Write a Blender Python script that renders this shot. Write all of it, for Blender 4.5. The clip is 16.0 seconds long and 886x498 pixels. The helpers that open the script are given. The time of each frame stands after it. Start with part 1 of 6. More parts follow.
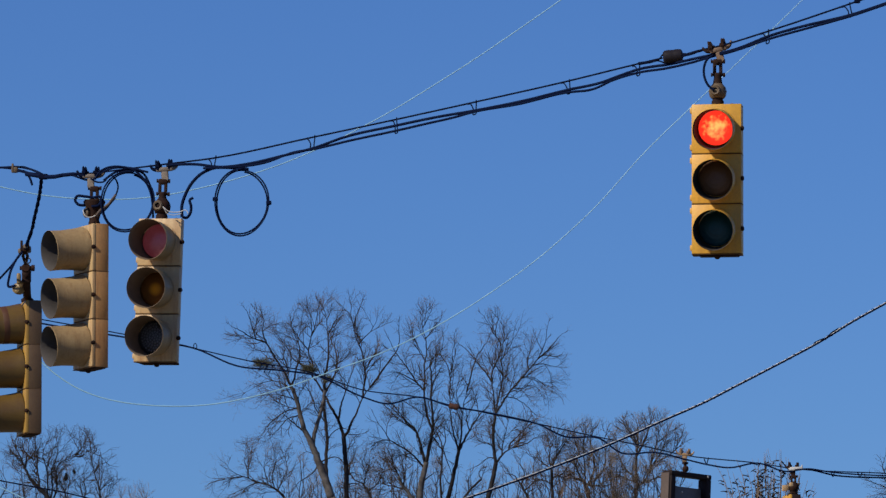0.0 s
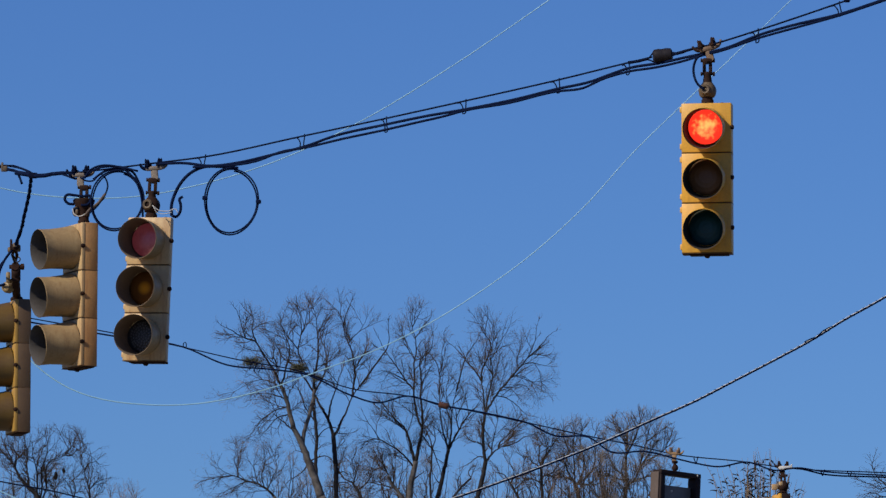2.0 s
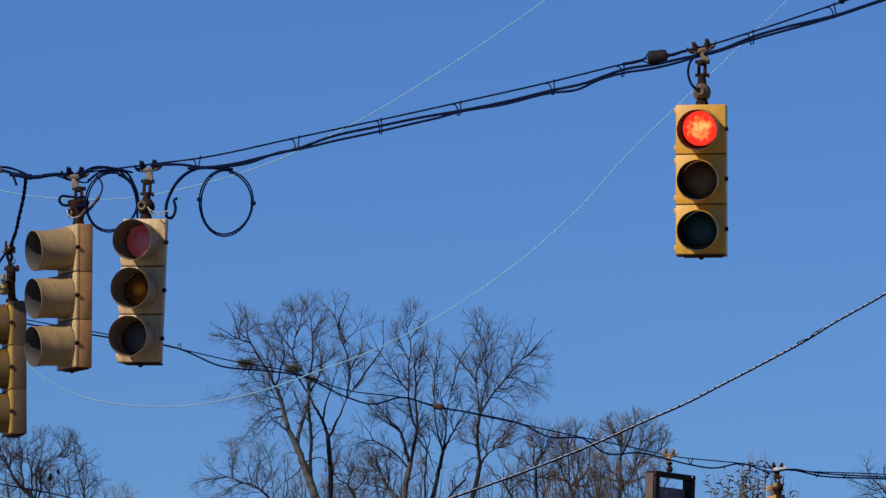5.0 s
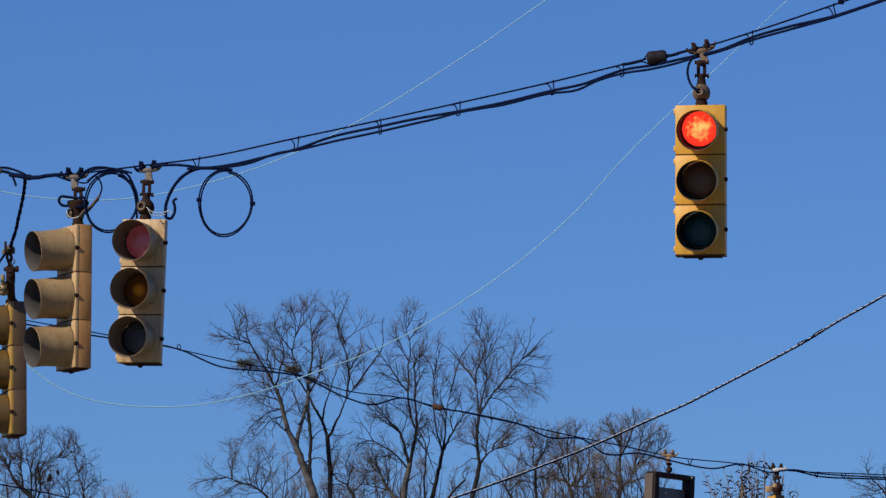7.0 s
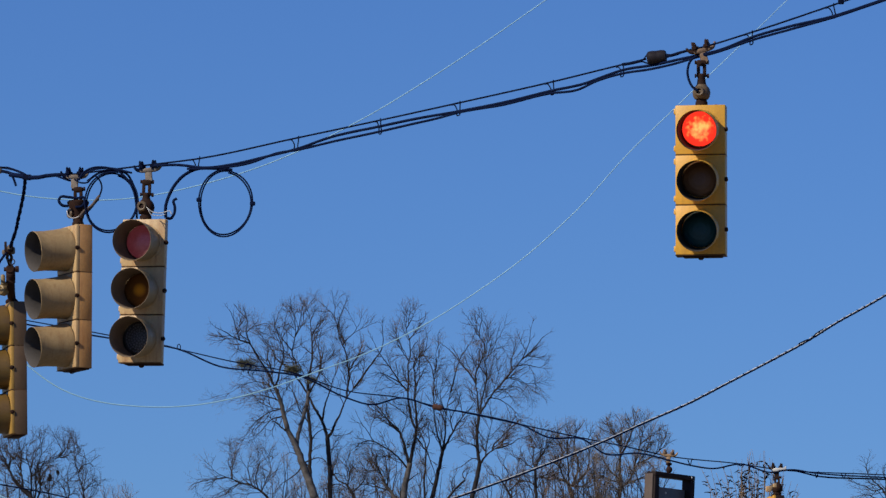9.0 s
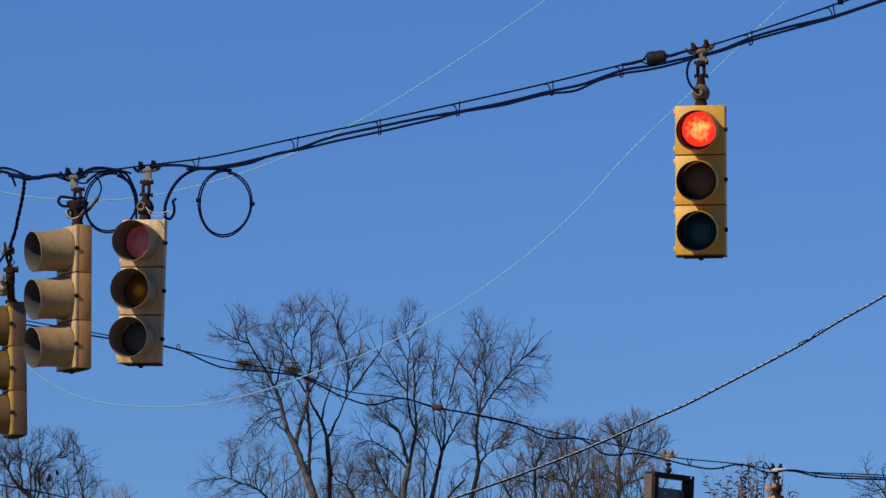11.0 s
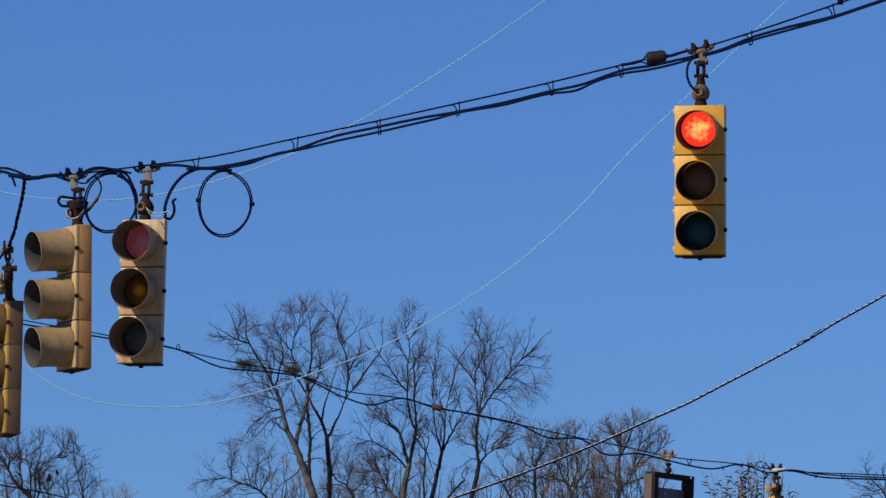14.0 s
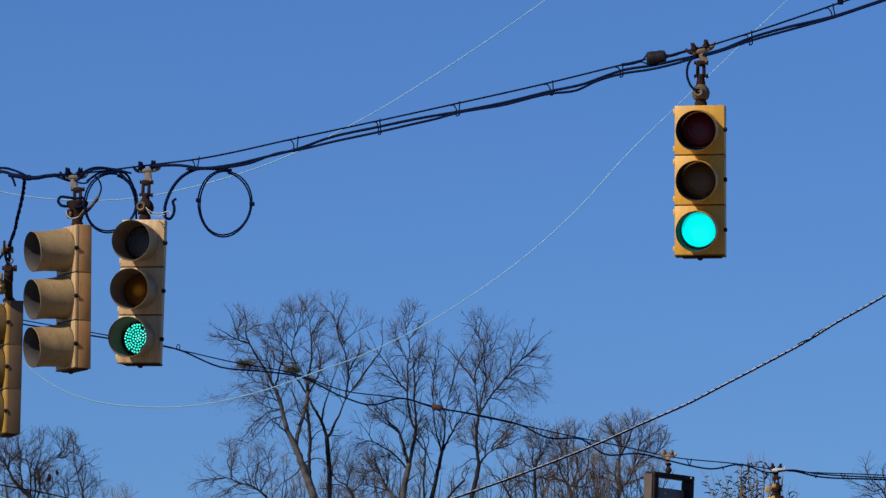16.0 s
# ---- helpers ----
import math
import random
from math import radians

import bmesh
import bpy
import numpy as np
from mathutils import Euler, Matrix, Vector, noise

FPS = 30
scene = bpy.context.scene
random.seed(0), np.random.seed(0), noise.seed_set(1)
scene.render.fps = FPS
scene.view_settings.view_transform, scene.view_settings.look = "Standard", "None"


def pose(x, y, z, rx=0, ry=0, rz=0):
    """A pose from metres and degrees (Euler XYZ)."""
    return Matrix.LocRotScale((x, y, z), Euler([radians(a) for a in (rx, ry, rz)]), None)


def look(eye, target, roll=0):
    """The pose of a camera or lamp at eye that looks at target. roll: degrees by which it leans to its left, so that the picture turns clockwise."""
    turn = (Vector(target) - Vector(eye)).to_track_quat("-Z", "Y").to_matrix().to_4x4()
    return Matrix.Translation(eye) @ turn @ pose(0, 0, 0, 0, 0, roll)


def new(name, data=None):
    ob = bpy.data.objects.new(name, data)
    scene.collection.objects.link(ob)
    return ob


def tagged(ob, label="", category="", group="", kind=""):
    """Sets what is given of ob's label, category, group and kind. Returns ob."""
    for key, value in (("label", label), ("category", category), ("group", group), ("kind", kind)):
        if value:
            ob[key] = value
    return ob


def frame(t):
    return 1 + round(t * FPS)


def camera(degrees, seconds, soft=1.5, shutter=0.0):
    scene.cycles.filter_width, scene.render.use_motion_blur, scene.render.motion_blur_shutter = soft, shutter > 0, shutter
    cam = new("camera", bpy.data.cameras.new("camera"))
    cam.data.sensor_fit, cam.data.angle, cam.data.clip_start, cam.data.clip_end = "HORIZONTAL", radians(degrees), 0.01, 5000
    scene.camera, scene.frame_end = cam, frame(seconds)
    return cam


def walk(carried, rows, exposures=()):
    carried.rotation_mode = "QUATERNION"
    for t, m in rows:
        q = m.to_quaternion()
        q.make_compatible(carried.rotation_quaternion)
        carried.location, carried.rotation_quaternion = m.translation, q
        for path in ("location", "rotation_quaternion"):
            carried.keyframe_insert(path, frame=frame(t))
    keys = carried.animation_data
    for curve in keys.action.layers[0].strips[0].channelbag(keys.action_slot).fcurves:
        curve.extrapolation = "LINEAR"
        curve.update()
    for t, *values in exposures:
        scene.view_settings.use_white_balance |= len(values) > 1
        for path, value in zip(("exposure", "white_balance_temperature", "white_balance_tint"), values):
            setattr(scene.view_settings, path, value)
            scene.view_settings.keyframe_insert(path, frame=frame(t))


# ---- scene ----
cam = camera(8.1, 16.0, soft=1.4)


def aim(turn, tilt):
    """The camera's pose on its stand: degrees turned to the right and tilted up."""
    a, b = radians(turn), radians(tilt)
    way = Vector((math.sin(a) * math.cos(b), math.cos(a) * math.cos(b), math.sin(b)))
    eye = Vector((0, 0, 1.6))
    return look(eye, eye + way * 30)


walk(cam, [
    (0, aim(-0.0000, 7.0000)),
    (0.5, aim(0.0320, 6.9836)),
    (1, aim(0.0554, 6.9769)),
    (1.5, aim(0.0785, 6.9844)),
    (2, aim(0.0952, 6.9904)),
    (2.5, aim(0.1105, 6.9929)),
    (3, aim(0.1190, 6.9925)),
    (3.5, aim(0.1271, 6.9989)),
    (4, aim(0.1346, 7.0004)),
    (6.5, aim(0.1493, 7.0075)),
    (7, aim(0.1494, 7.0075)),
    (7.5, aim(0.1494, 7.0075)),
    (8, aim(0.1495, 7.0075)),
    (8.5, aim(0.1496, 7.0075)),
    (9, aim(0.1497, 7.0075)),
    (11.5, aim(0.1552, 7.0103)),
    (12, aim(0.1552, 7.0103)),
    (12.5, aim(0.1552, 7.0103)),
    (13, aim(0.1552, 7.0103)),
    (13.5, aim(0.1552, 7.0103)),
    (14, aim(0.1552, 7.0103)),
    (14.5, aim(0.1552, 7.0103)),
    (15, aim(0.1552, 7.0103)),
    (15.5, aim(0.1552, 7.0103)),
    (16, aim(0.1552, 7.0103)),
], exposures=[(0, 0.03), (3.5, 0.07), (7, 0.10), (16, 0.10)])

# ---- daylight ----
SUN_TURN, SUN_HEIGHT = radians(230.5), radians(36)   # clockwise from +y, and above the horizon
to_sun = Vector((math.sin(SUN_TURN) * math.cos(SUN_HEIGHT), math.cos(SUN_TURN) * math.cos(SUN_HEIGHT), math.sin(SUN_HEIGHT)))
sun = new("sun", bpy.data.lights.new("sun", "SUN"))
sun.data.energy, sun.data.angle, sun.data.color = 4.2, radians(0.5), (1.0, 0.90, 0.76)
sun.matrix_world = look(to_sun * 60, (0, 0, 0))

world = bpy.data.worlds.new("sky")
scene.world = world
world.use_nodes = True
wn, wl = world.node_tree.nodes, world.node_tree.links
wn.clear()
sky = wn.new("ShaderNodeTexSky")
sky.sky_type, sky.sun_disc = "NISHITA", False
sky.sun_elevation, sky.sun_rotation = SUN_HEIGHT, SUN_TURN
sky.air_density, sky.dust_density, sky.ozone_density = 1.0, 0.0, 4.0
grade = wn.new("ShaderNodeMix")        # cold, deep blue of a clear winter sky
grade.data_type, grade.blend_type = "RGBA", "MULTIPLY"
grade.inputs[0].default_value = 1.0
grade.inputs[7].default_value = (0.294, 0.464, 0.80, 1)
back = wn.new("ShaderNodeBackground")
back.inputs["Strength"].default_value = 0.10
out = wn.new("ShaderNodeOutputWorld")
wl.new(sky.outputs["Color"], grade.inputs[6])
wl.new(grade.outputs[2], back.inputs["Color"])
wl.new(back.outputs["Background"], out.inputs["Surface"])


# ---- materials ----
def material(name, base, worn=None, rough=0.5, metal=0.0, scale=30.0, patches=0.5, bump=0.15, spread=0.0, coat=0.0, spec=0.5, streak=None):
    """A surface with fine grain and larger patches of wear, and relief, in object space."""
    m = bpy.data.materials.new(name)
    m.use_nodes = True
    n, l = m.node_tree.nodes, m.node_tree.links
    p = n["Principled BSDF"]
    worn = worn or tuple(c * 0.7 for c in base)
    co = n.new("ShaderNodeTexCoord")
    fine, wide = n.new("ShaderNodeTexNoise"), n.new("ShaderNodeTexNoise")
    fine.inputs["Scale"].default_value, fine.inputs["Detail"].default_value = scale * 6, 6
    wide.inputs["Scale"].default_value, wide.inputs["Detail"].default_value = scale * 0.4, 5
    wide.inputs["Roughness"].default_value = 0.65
    for t in (fine, wide):
        l.new(co.outputs["Object"], t.inputs["Vector"])
    ramp = n.new("ShaderNodeValToRGB")
    ramp.color_ramp.elements[0].position, ramp.color_ramp.elements[1].position = 0.42, 0.72
    l.new(wide.outputs["Fac"], ramp.inputs["Fac"])
    part_worn = n.new("ShaderNodeMath")
    part_worn.operation = "MULTIPLY"
    part_worn.inputs[1].default_value = patches
    l.new(ramp.outputs["Color"], part_worn.inputs[0])
    mix = n.new("ShaderNodeMix")
    mix.data_type = "RGBA"
    mix.inputs[6].default_value, mix.inputs[7].default_value = (*base, 1), (*worn, 1)
    l.new(part_worn.outputs[0], mix.inputs[0])
    grain = n.new("ShaderNodeMix")
    grain.data_type, grain.blend_type = "RGBA", "MULTIPLY"
    grain.inputs[0].default_value = 0.35
    l.new(mix.outputs[2], grain.inputs[6])
    l.new(fine.outputs["Fac"], grain.inputs[7])
    last = grain.outputs[2]
    if spread:
        info, hue = n.new("ShaderNodeObjectInfo"), n.new("ShaderNodeHueSaturation")
        rng = n.new("ShaderNodeMapRange")
        rng.inputs[3].default_value, rng.inputs[4].default_value = 1 - spread, 1 + spread
        l.new(info.outputs["Random"], rng.inputs[0])
        l.new(rng.outputs[0], hue.inputs["Value"])
        l.new(last, hue.inputs["Color"])
        last = hue.outputs["Color"]
    if streak:      # rain-washed stains that run down from the joints
        colour, amount = streak
        stretch, wash, cut = n.new("ShaderNodeMapping"), n.new("ShaderNodeTexNoise"), n.new("ShaderNodeMapRange")
        stretch.inputs["Scale"].default_value = (46, 46, 5)
        wash.inputs["Scale"].default_value, wash.inputs["Detail"].default_value, wash.inputs["Roughness"].default_value = 1.0, 4, 0.6
        cut.inputs[1].default_value, cut.inputs[2].default_value, cut.inputs[4].default_value = 0.50, 0.74, amount
        run = n.new("ShaderNodeMix")
        run.data_type = "RGBA"
        run.inputs[7].default_value = (*colour, 1)
        l.new(co.outputs["Object"], stretch.inputs["Vector"])
        l.new(stretch.outputs["Vector"], wash.inputs["Vector"])
        l.new(wash.outputs["Fac"], cut.inputs[0])
        l.new(cut.outputs[0], run.inputs[0])
        l.new(last, run.inputs[6])
        last = run.outputs[2]
    l.new(last, p.inputs["Base Color"])
    p.inputs["Roughness"].default_value, p.inputs["Metallic"].default_value = rough, metal
    p.inputs["Coat Weight"].default_value, p.inputs["Specular IOR Level"].default_value = coat, spec
    if bump:
        b = n.new("ShaderNodeBump")
        b.inputs["Strength"].default_value, b.inputs["Distance"].default_value = bump, 0.002
        l.new(fine.outputs["Fac"], b.inputs["Height"])
        l.new(b.outputs["Normal"], p.inputs["Normal"])
    return m


def lens_glass(name, tint, rough=0.35):
    """Unlit coloured signal glass with moulded ripples, dark housing behind it."""
    m = material(name, tint, tuple(c * 0.6 for c in tint), rough, 0, 12, 0.6, 0, spec=0.25)
    n, l = m.node_tree.nodes, m.node_tree.links
    wave, b, co = n.new("ShaderNodeTexWave"), n.new("ShaderNodeBump"), n.new("ShaderNodeTexCoord")
    wave.wave_type, wave.rings_direction = "RINGS", "Y"
    wave.inputs["Scale"].default_value, wave.inputs["Distortion"].default_value = 14, 1.5
    b.inputs["Strength"].default_value, b.inputs["Distance"].default_value = 0.25, 0.002
    l.new(co.outputs["Object"], wave.inputs["Vector"])
    l.new(wave.outputs["Fac"], b.inputs["Height"])
    l.new(b.outputs["Normal"], n["Principled BSDF"].inputs["Normal"])
    return m


def glow(name, deep, bright, strength, scale=26.0, low=0.45, high=0.75, core=0.0, reach=0.10):
    """A lit lamp: brighter and dimmer facets of the glass."""
    m = bpy.data.materials.new(name)
    m.use_nodes = True
    n, l = m.node_tree.nodes, m.node_tree.links
    p = n["Principled BSDF"]
    co, noise_, ramp = n.new("ShaderNodeTexCoord"), n.new("ShaderNodeTexNoise"), n.new("ShaderNodeValToRGB")
    noise_.inputs["Scale"].default_value, noise_.inputs["Detail"].default_value = scale, 3
    e = ramp.color_ramp.elements
    e[0].position, e[0].color = low, (*deep, 1)
    e[1].position, e[1].color = high, (*bright, 1)
    l.new(co.outputs["Object"], noise_.inputs["Vector"])
    # the bulb stands behind the middle of the glass
    away, near, add = n.new("ShaderNodeVectorMath"), n.new("ShaderNodeMapRange"), n.new("ShaderNodeMath")
    away.operation, add.operation = "LENGTH", "MULTIPLY_ADD"
    near.inputs[1].default_value, near.inputs[2].default_value, near.inputs[3].default_value, near.inputs[4].default_value = 0.2 * reach, reach, 1.0, 0.0
    l.new(co.outputs["Object"], away.inputs[0])
    l.new(away.outputs["Value"], near.inputs[0])
    l.new(near.outputs[0], add.inputs[0])
    add.inputs[1].default_value = core
    l.new(noise_.outputs["Fac"], add.inputs[2])
    l.new(add.outputs[0], ramp.inputs["Fac"])
    l.new(ramp.outputs["Color"], p.inputs["Emission Color"])
    p.inputs["Emission Strength"].default_value = strength
    p.inputs["Base Color"].default_value = (*[c * 0.3 for c in deep], 1)
    p.inputs["Roughness"].default_value = 0.3
    return m


M_YELLOW = material("yellow signal paint", (0.76, 0.405, 0.04), (0.52, 0.29, 0.04), 0.45, 0, 14, 0.5, 0.1, streak=((0.42, 0.20, 0.03), 0.5))
M_BEIGE = material("faded yellow signal paint", (0.60, 0.415, 0.20), (0.42, 0.26, 0.13), 0.5, 0, 14, 0.5, 0.15, streak=((0.27, 0.12, 0.045), 0.75))
M_TAN = material("sun-browned signal paint", (0.55, 0.300, 0.112), (0.34, 0.160, 0.06), 0.5, 0, 14, 0.6, 0.15, streak=((0.20, 0.075, 0.03), 0.6))
# One head: sunlight painted into its door, shade into housing and visors.
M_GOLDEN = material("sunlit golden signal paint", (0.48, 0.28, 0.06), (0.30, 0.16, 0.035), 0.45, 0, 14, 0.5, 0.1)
M_OCHRE_SHADE = material("shade-darkened ochre housing paint", (0.118, 0.070, 0.032), (0.07, 0.038, 0.019), 0.55, 0, 14, 0.6, 0.15)
M_OCHRE = material("shade-darkened ochre visor paint", (0.145, 0.086, 0.020), (0.080, 0.038, 0.014), 0.4, 0, 14, 0.6, 0.15)
M_VISOR_BEIGE = material("chalky faded visor paint", (0.40, 0.282, 0.142), (0.29, 0.190, 0.094), 0.45, 0, 14, 0.7, 0.12, spec=0.15, streak=((0.20, 0.11, 0.05), 0.5))
M_VISOR_WORN = material("worn brown visor lining", (0.23, 0.172, 0.12), (0.135, 0.10, 0.072), 0.7, 0, 20, 0.6, 0.1, spec=0.1)
M_VISOR_GREY = material("dusty grey visor lining", (0.095, 0.086, 0.080), (0.055, 0.048, 0.044), 0.7, 0, 20, 0.6, 0.1, spec=0.2)
M_VISOR_IN = material("matt black visor lining", (0.034, 0.029, 0.025), (0.05, 0.042, 0.036), 0.75, 0, 20, 0.4, 0.1)
M_RUST = material("rusty cast iron", (0.030, 0.017, 0.014), (0.062, 0.028, 0.017), 0.8, 0.0, 60, 0.8, 0.4, spec=0.1)
M_GALV = material("weathered galvanised steel", (0.27, 0.225, 0.18), (0.14, 0.10, 0.07), 0.65, 0.1, 60, 0.8, 0.3)
M_BRASS = material("tarnished bronze fitting", (0.15, 0.105, 0.06), (0.05, 0.032, 0.022), 0.6, 0.1, 50, 0.8, 0.3)
# Navy cast of the sky is put into the jacket and strand colours.
M_RUBBER = material("sky-blued black jacket", (0.007, 0.013, 0.042), (0.012, 0.020, 0.055), 0.9, 0, 40, 0.5, 0.1, spec=0.0)
M_STRAND = material("sky-blued steel strand", (0.006, 0.010, 0.030), (0.014, 0.016, 0.034), 0.9, 0.0, 60, 0.6, 0.3, spec=0.0)
M_SEAM = material("browned joint grime", (0.17, 0.10, 0.055), (0.06, 0.036, 0.024), 0.8, 0, 40, 0.7, 0.2, spec=0.1)
M_TANIRON = material("rust-tanned clamp iron", (0.26, 0.165, 0.095), (0.11, 0.062, 0.038), 0.65, 0.1, 60, 0.8, 0.3)
M_TANFIT = material("weathered tan casting", (0.29, 0.205, 0.09), (0.16, 0.10, 0.045), 0.55, 0.1, 40, 0.6, 0.3)
M_REDBAND = material("faded red-brown stain", (0.095, 0.034, 0.014), (0.12, 0.065, 0.02), 0.6, 0, 30, 0.7, 0.1)
M_TAPE = material("pale wire tape", (0.62, 0.62, 0.60), (0.4, 0.4, 0.38), 0.6, 0, 60, 0.5, 0.1)
# Sky blue is put into this line's colour against the warm sun.
M_PALEWIRE = material("sky-tinted pale line", (0.33, 0.60, 0.74), (0.28, 0.50, 0.63), 0.5, 0.0, 20, 0.5, 0.1)
M_LASH = material("pale lashing wire", (0.68, 0.68, 0.68), (0.42, 0.41, 0.40), 0.45, 0.0, 30, 0.5, 0.1)
M_INSUL = material("brown glazed insulator", (0.020, 0.017, 0.021), (0.040, 0.032, 0.032), 0.5, 0, 30, 0.5, 0.1, spec=0.2)
M_BRONZEBOX = material("dark bronze sheet metal", (0.026, 0.018, 0.018), (0.042, 0.030, 0.028), 0.6, 0.0, 10, 0.5, 0.1, spec=0.1)
M_COVER = material("brown weathered sheet", (0.135, 0.105, 0.09), (0.09, 0.068, 0.056), 0.7, 0, 10, 0.6, 0.1, spec=0.1)
M_FITTING = material("sunlit bronze casting", (0.46, 0.29, 0.14), (0.25, 0.14, 0.07), 0.6, 0.1, 40, 0.6, 0.3)
M_DIODE = material("unlit clear diodes", (0.12, 0.12, 0.125), (0.07, 0.07, 0.075), 0.3, 0, 60, 0.5, 0, spec=0.2)
M_CLAY = material("red-brown glazed clay", (0.105, 0.052, 0.040), (0.06, 0.03, 0.025), 0.85, 0, 30, 0.5, 0.2, spec=0.1)
M_PANEL = material("grey weathered sign panel", (0.16, 0.16, 0.165), (0.11, 0.105, 0.10), 0.6, 0, 10, 0.6, 0.1)
M_GREYBARK = material("mottled grey bark", (0.135, 0.125, 0.118), (0.035, 0.033, 0.032), 0.9, 0, 14, 1.0, 0.6, spec=0.1)
M_DARKBARK = material("dark brown bark", (0.036, 0.032, 0.032), (0.016, 0.015, 0.016), 0.9, 0, 4, 0.8, 0.6, spec=0.1)
M_BOUGH = material("dark young bark", (0.066, 0.046, 0.033), (0.033, 0.024, 0.018), 0.9, 0, 4, 0.8, 0.4, spec=0.1)
M_DARKTWIG = material("dark grey twigs", (0.10, 0.085, 0.078), (0.06, 0.052, 0.048), 0.9, 0, 3, 0.8, 0.2, spec=0.1)
M_BROWNTWIG = material("brown twigs", (0.27, 0.18, 0.115), (0.165, 0.108, 0.07), 0.9, 0, 3, 0.8, 0.2, spec=0.1)
M_TWIG = material("bare twigs", (0.26, 0.19, 0.13), (0.16, 0.118, 0.082), 0.9, 0, 3, 0.8, 0.2, spec=0.1)
M_GREYTWIG = material("grey distant twigs", (0.28, 0.222, 0.17), (0.175, 0.138, 0.105), 0.9, 0, 3, 0.8, 0.2, spec=0.1)
M_BUD = material("dry brown leaf buds", (0.026, 0.020, 0.018), (0.016, 0.013, 0.012), 0.9, 0, 20, 0.6, 0.2, spec=0.1)
M_MISTLE = material("mistletoe leaves", (0.105, 0.100, 0.048), (0.065, 0.06, 0.032), 0.7, 0, 8, 0.6, 0.2)
M_POLE = material("weathered pole timber", (0.14, 0.10, 0.07), (0.08, 0.06, 0.045), 0.9, 0, 6, 0.7, 0.5)
M_GROUND = material("pale fill-bouncing ground", (0.20, 0.185, 0.15), (0.16, 0.14, 0.09), 0.95, 0, 0.2, 0.8, 0.3)
L_RED = lens_glass("unlit red glass", (0.24, 0.028, 0.034))
L_AMBER = lens_glass("unlit amber glass", (0.27, 0.125, 0.055))
L_GREEN = lens_glass("unlit green glass", (0.018, 0.085, 0.095))
L_GOLD = lens_glass("amber glass with painted glint", (0.60, 0.26, 0.012), 0.5)
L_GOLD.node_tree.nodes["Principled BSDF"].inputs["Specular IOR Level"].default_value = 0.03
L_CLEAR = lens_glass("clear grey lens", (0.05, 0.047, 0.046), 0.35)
n, l = L_GOLD.node_tree.nodes, L_GOLD.node_tree.links     # sun's glint painted into the base colour as a gold spot
co, away, glint_ramp = n.new("ShaderNodeTexCoord"), n.new("ShaderNodeVectorMath"), n.new("ShaderNodeValToRGB")
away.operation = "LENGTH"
glint_ramp.color_ramp.elements[0].position, glint_ramp.color_ramp.elements[0].color = 0.012, (1.0, 0.40, 0.02, 1)
glint_ramp.color_ramp.elements[1].position, glint_ramp.color_ramp.elements[1].color = 0.046, (0.15, 0.056, 0.012, 1)
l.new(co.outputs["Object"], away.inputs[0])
l.new(away.outputs["Value"], glint_ramp.inputs["Fac"])
l.new(glint_ramp.outputs["Color"], n["Principled BSDF"].inputs["Base Color"])
G_RED = glow("lit red glass", (1.0, 0.034, 0.016), (1.0, 0.50, 0.12), 1.1, 34, 0.62, 1.50, core=0.56, reach=0.080)
G_GREEN = glow("lit green glass", (0.0, 0.34, 0.36), (0.0, 0.90, 0.86), 1.0, 2, 0.50, 0.66, core=0.55)
G_LED = glow("lit green diodes", (0.02, 0.95, 0.72), (0.20, 1.0, 0.85), 1.4)
G_REDLED = glow("dim red diode lens", (0.042, 0.004, 0.006), (0.080, 0.017, 0.022), 1.0, 150, 0.4, 0.7)
G_REDLED.node_tree.nodes["Principled BSDF"].inputs["Base Color"].default_value = (0.10, 0.05, 0.05, 1)


# ---- mesh helpers ----
def part(name, bm, mat, parent=None, label="", smooth=True):
    """Links a bmesh as one mesh object, under a thing or a part."""
    me = bpy.data.meshes.new(name)
    bm.normal_update()
    bm.to_mesh(me)
    bm.free()
    if smooth:
        me.polygons.foreach_set("use_smooth", [True] * len(me.polygons))
        me.set_sharp_from_angle(angle=radians(40))
    me.materials.append(mat)
    ob = new(name, me)
    ob.parent = parent
    if label:
        tagged(ob, label)
    return ob


def box(size, at=(0, 0, 0), bevel=0.0, bm=None, turn=None, segments=2):
    made = bmesh.new()
    bmesh.ops.create_cube(made, size=1)
    bmesh.ops.scale(made, vec=size, verts=made.verts)
    if bevel:
        bmesh.ops.bevel(made, geom=made.edges[:], offset=bevel, segments=segments, affect="EDGES", profile=0.5)
    m = Matrix.Translation(at) @ (turn or Matrix())
    bmesh.ops.transform(made, matrix=m, verts=made.verts)
    return merge(bm, made)


def merge(bm, made):
    if bm is None:
        return made
    me = bpy.data.meshes.new("tmp")
    made.to_mesh(me)
    made.free()
    bm.from_mesh(me)
    bpy.data.meshes.remove(me)
    return bm


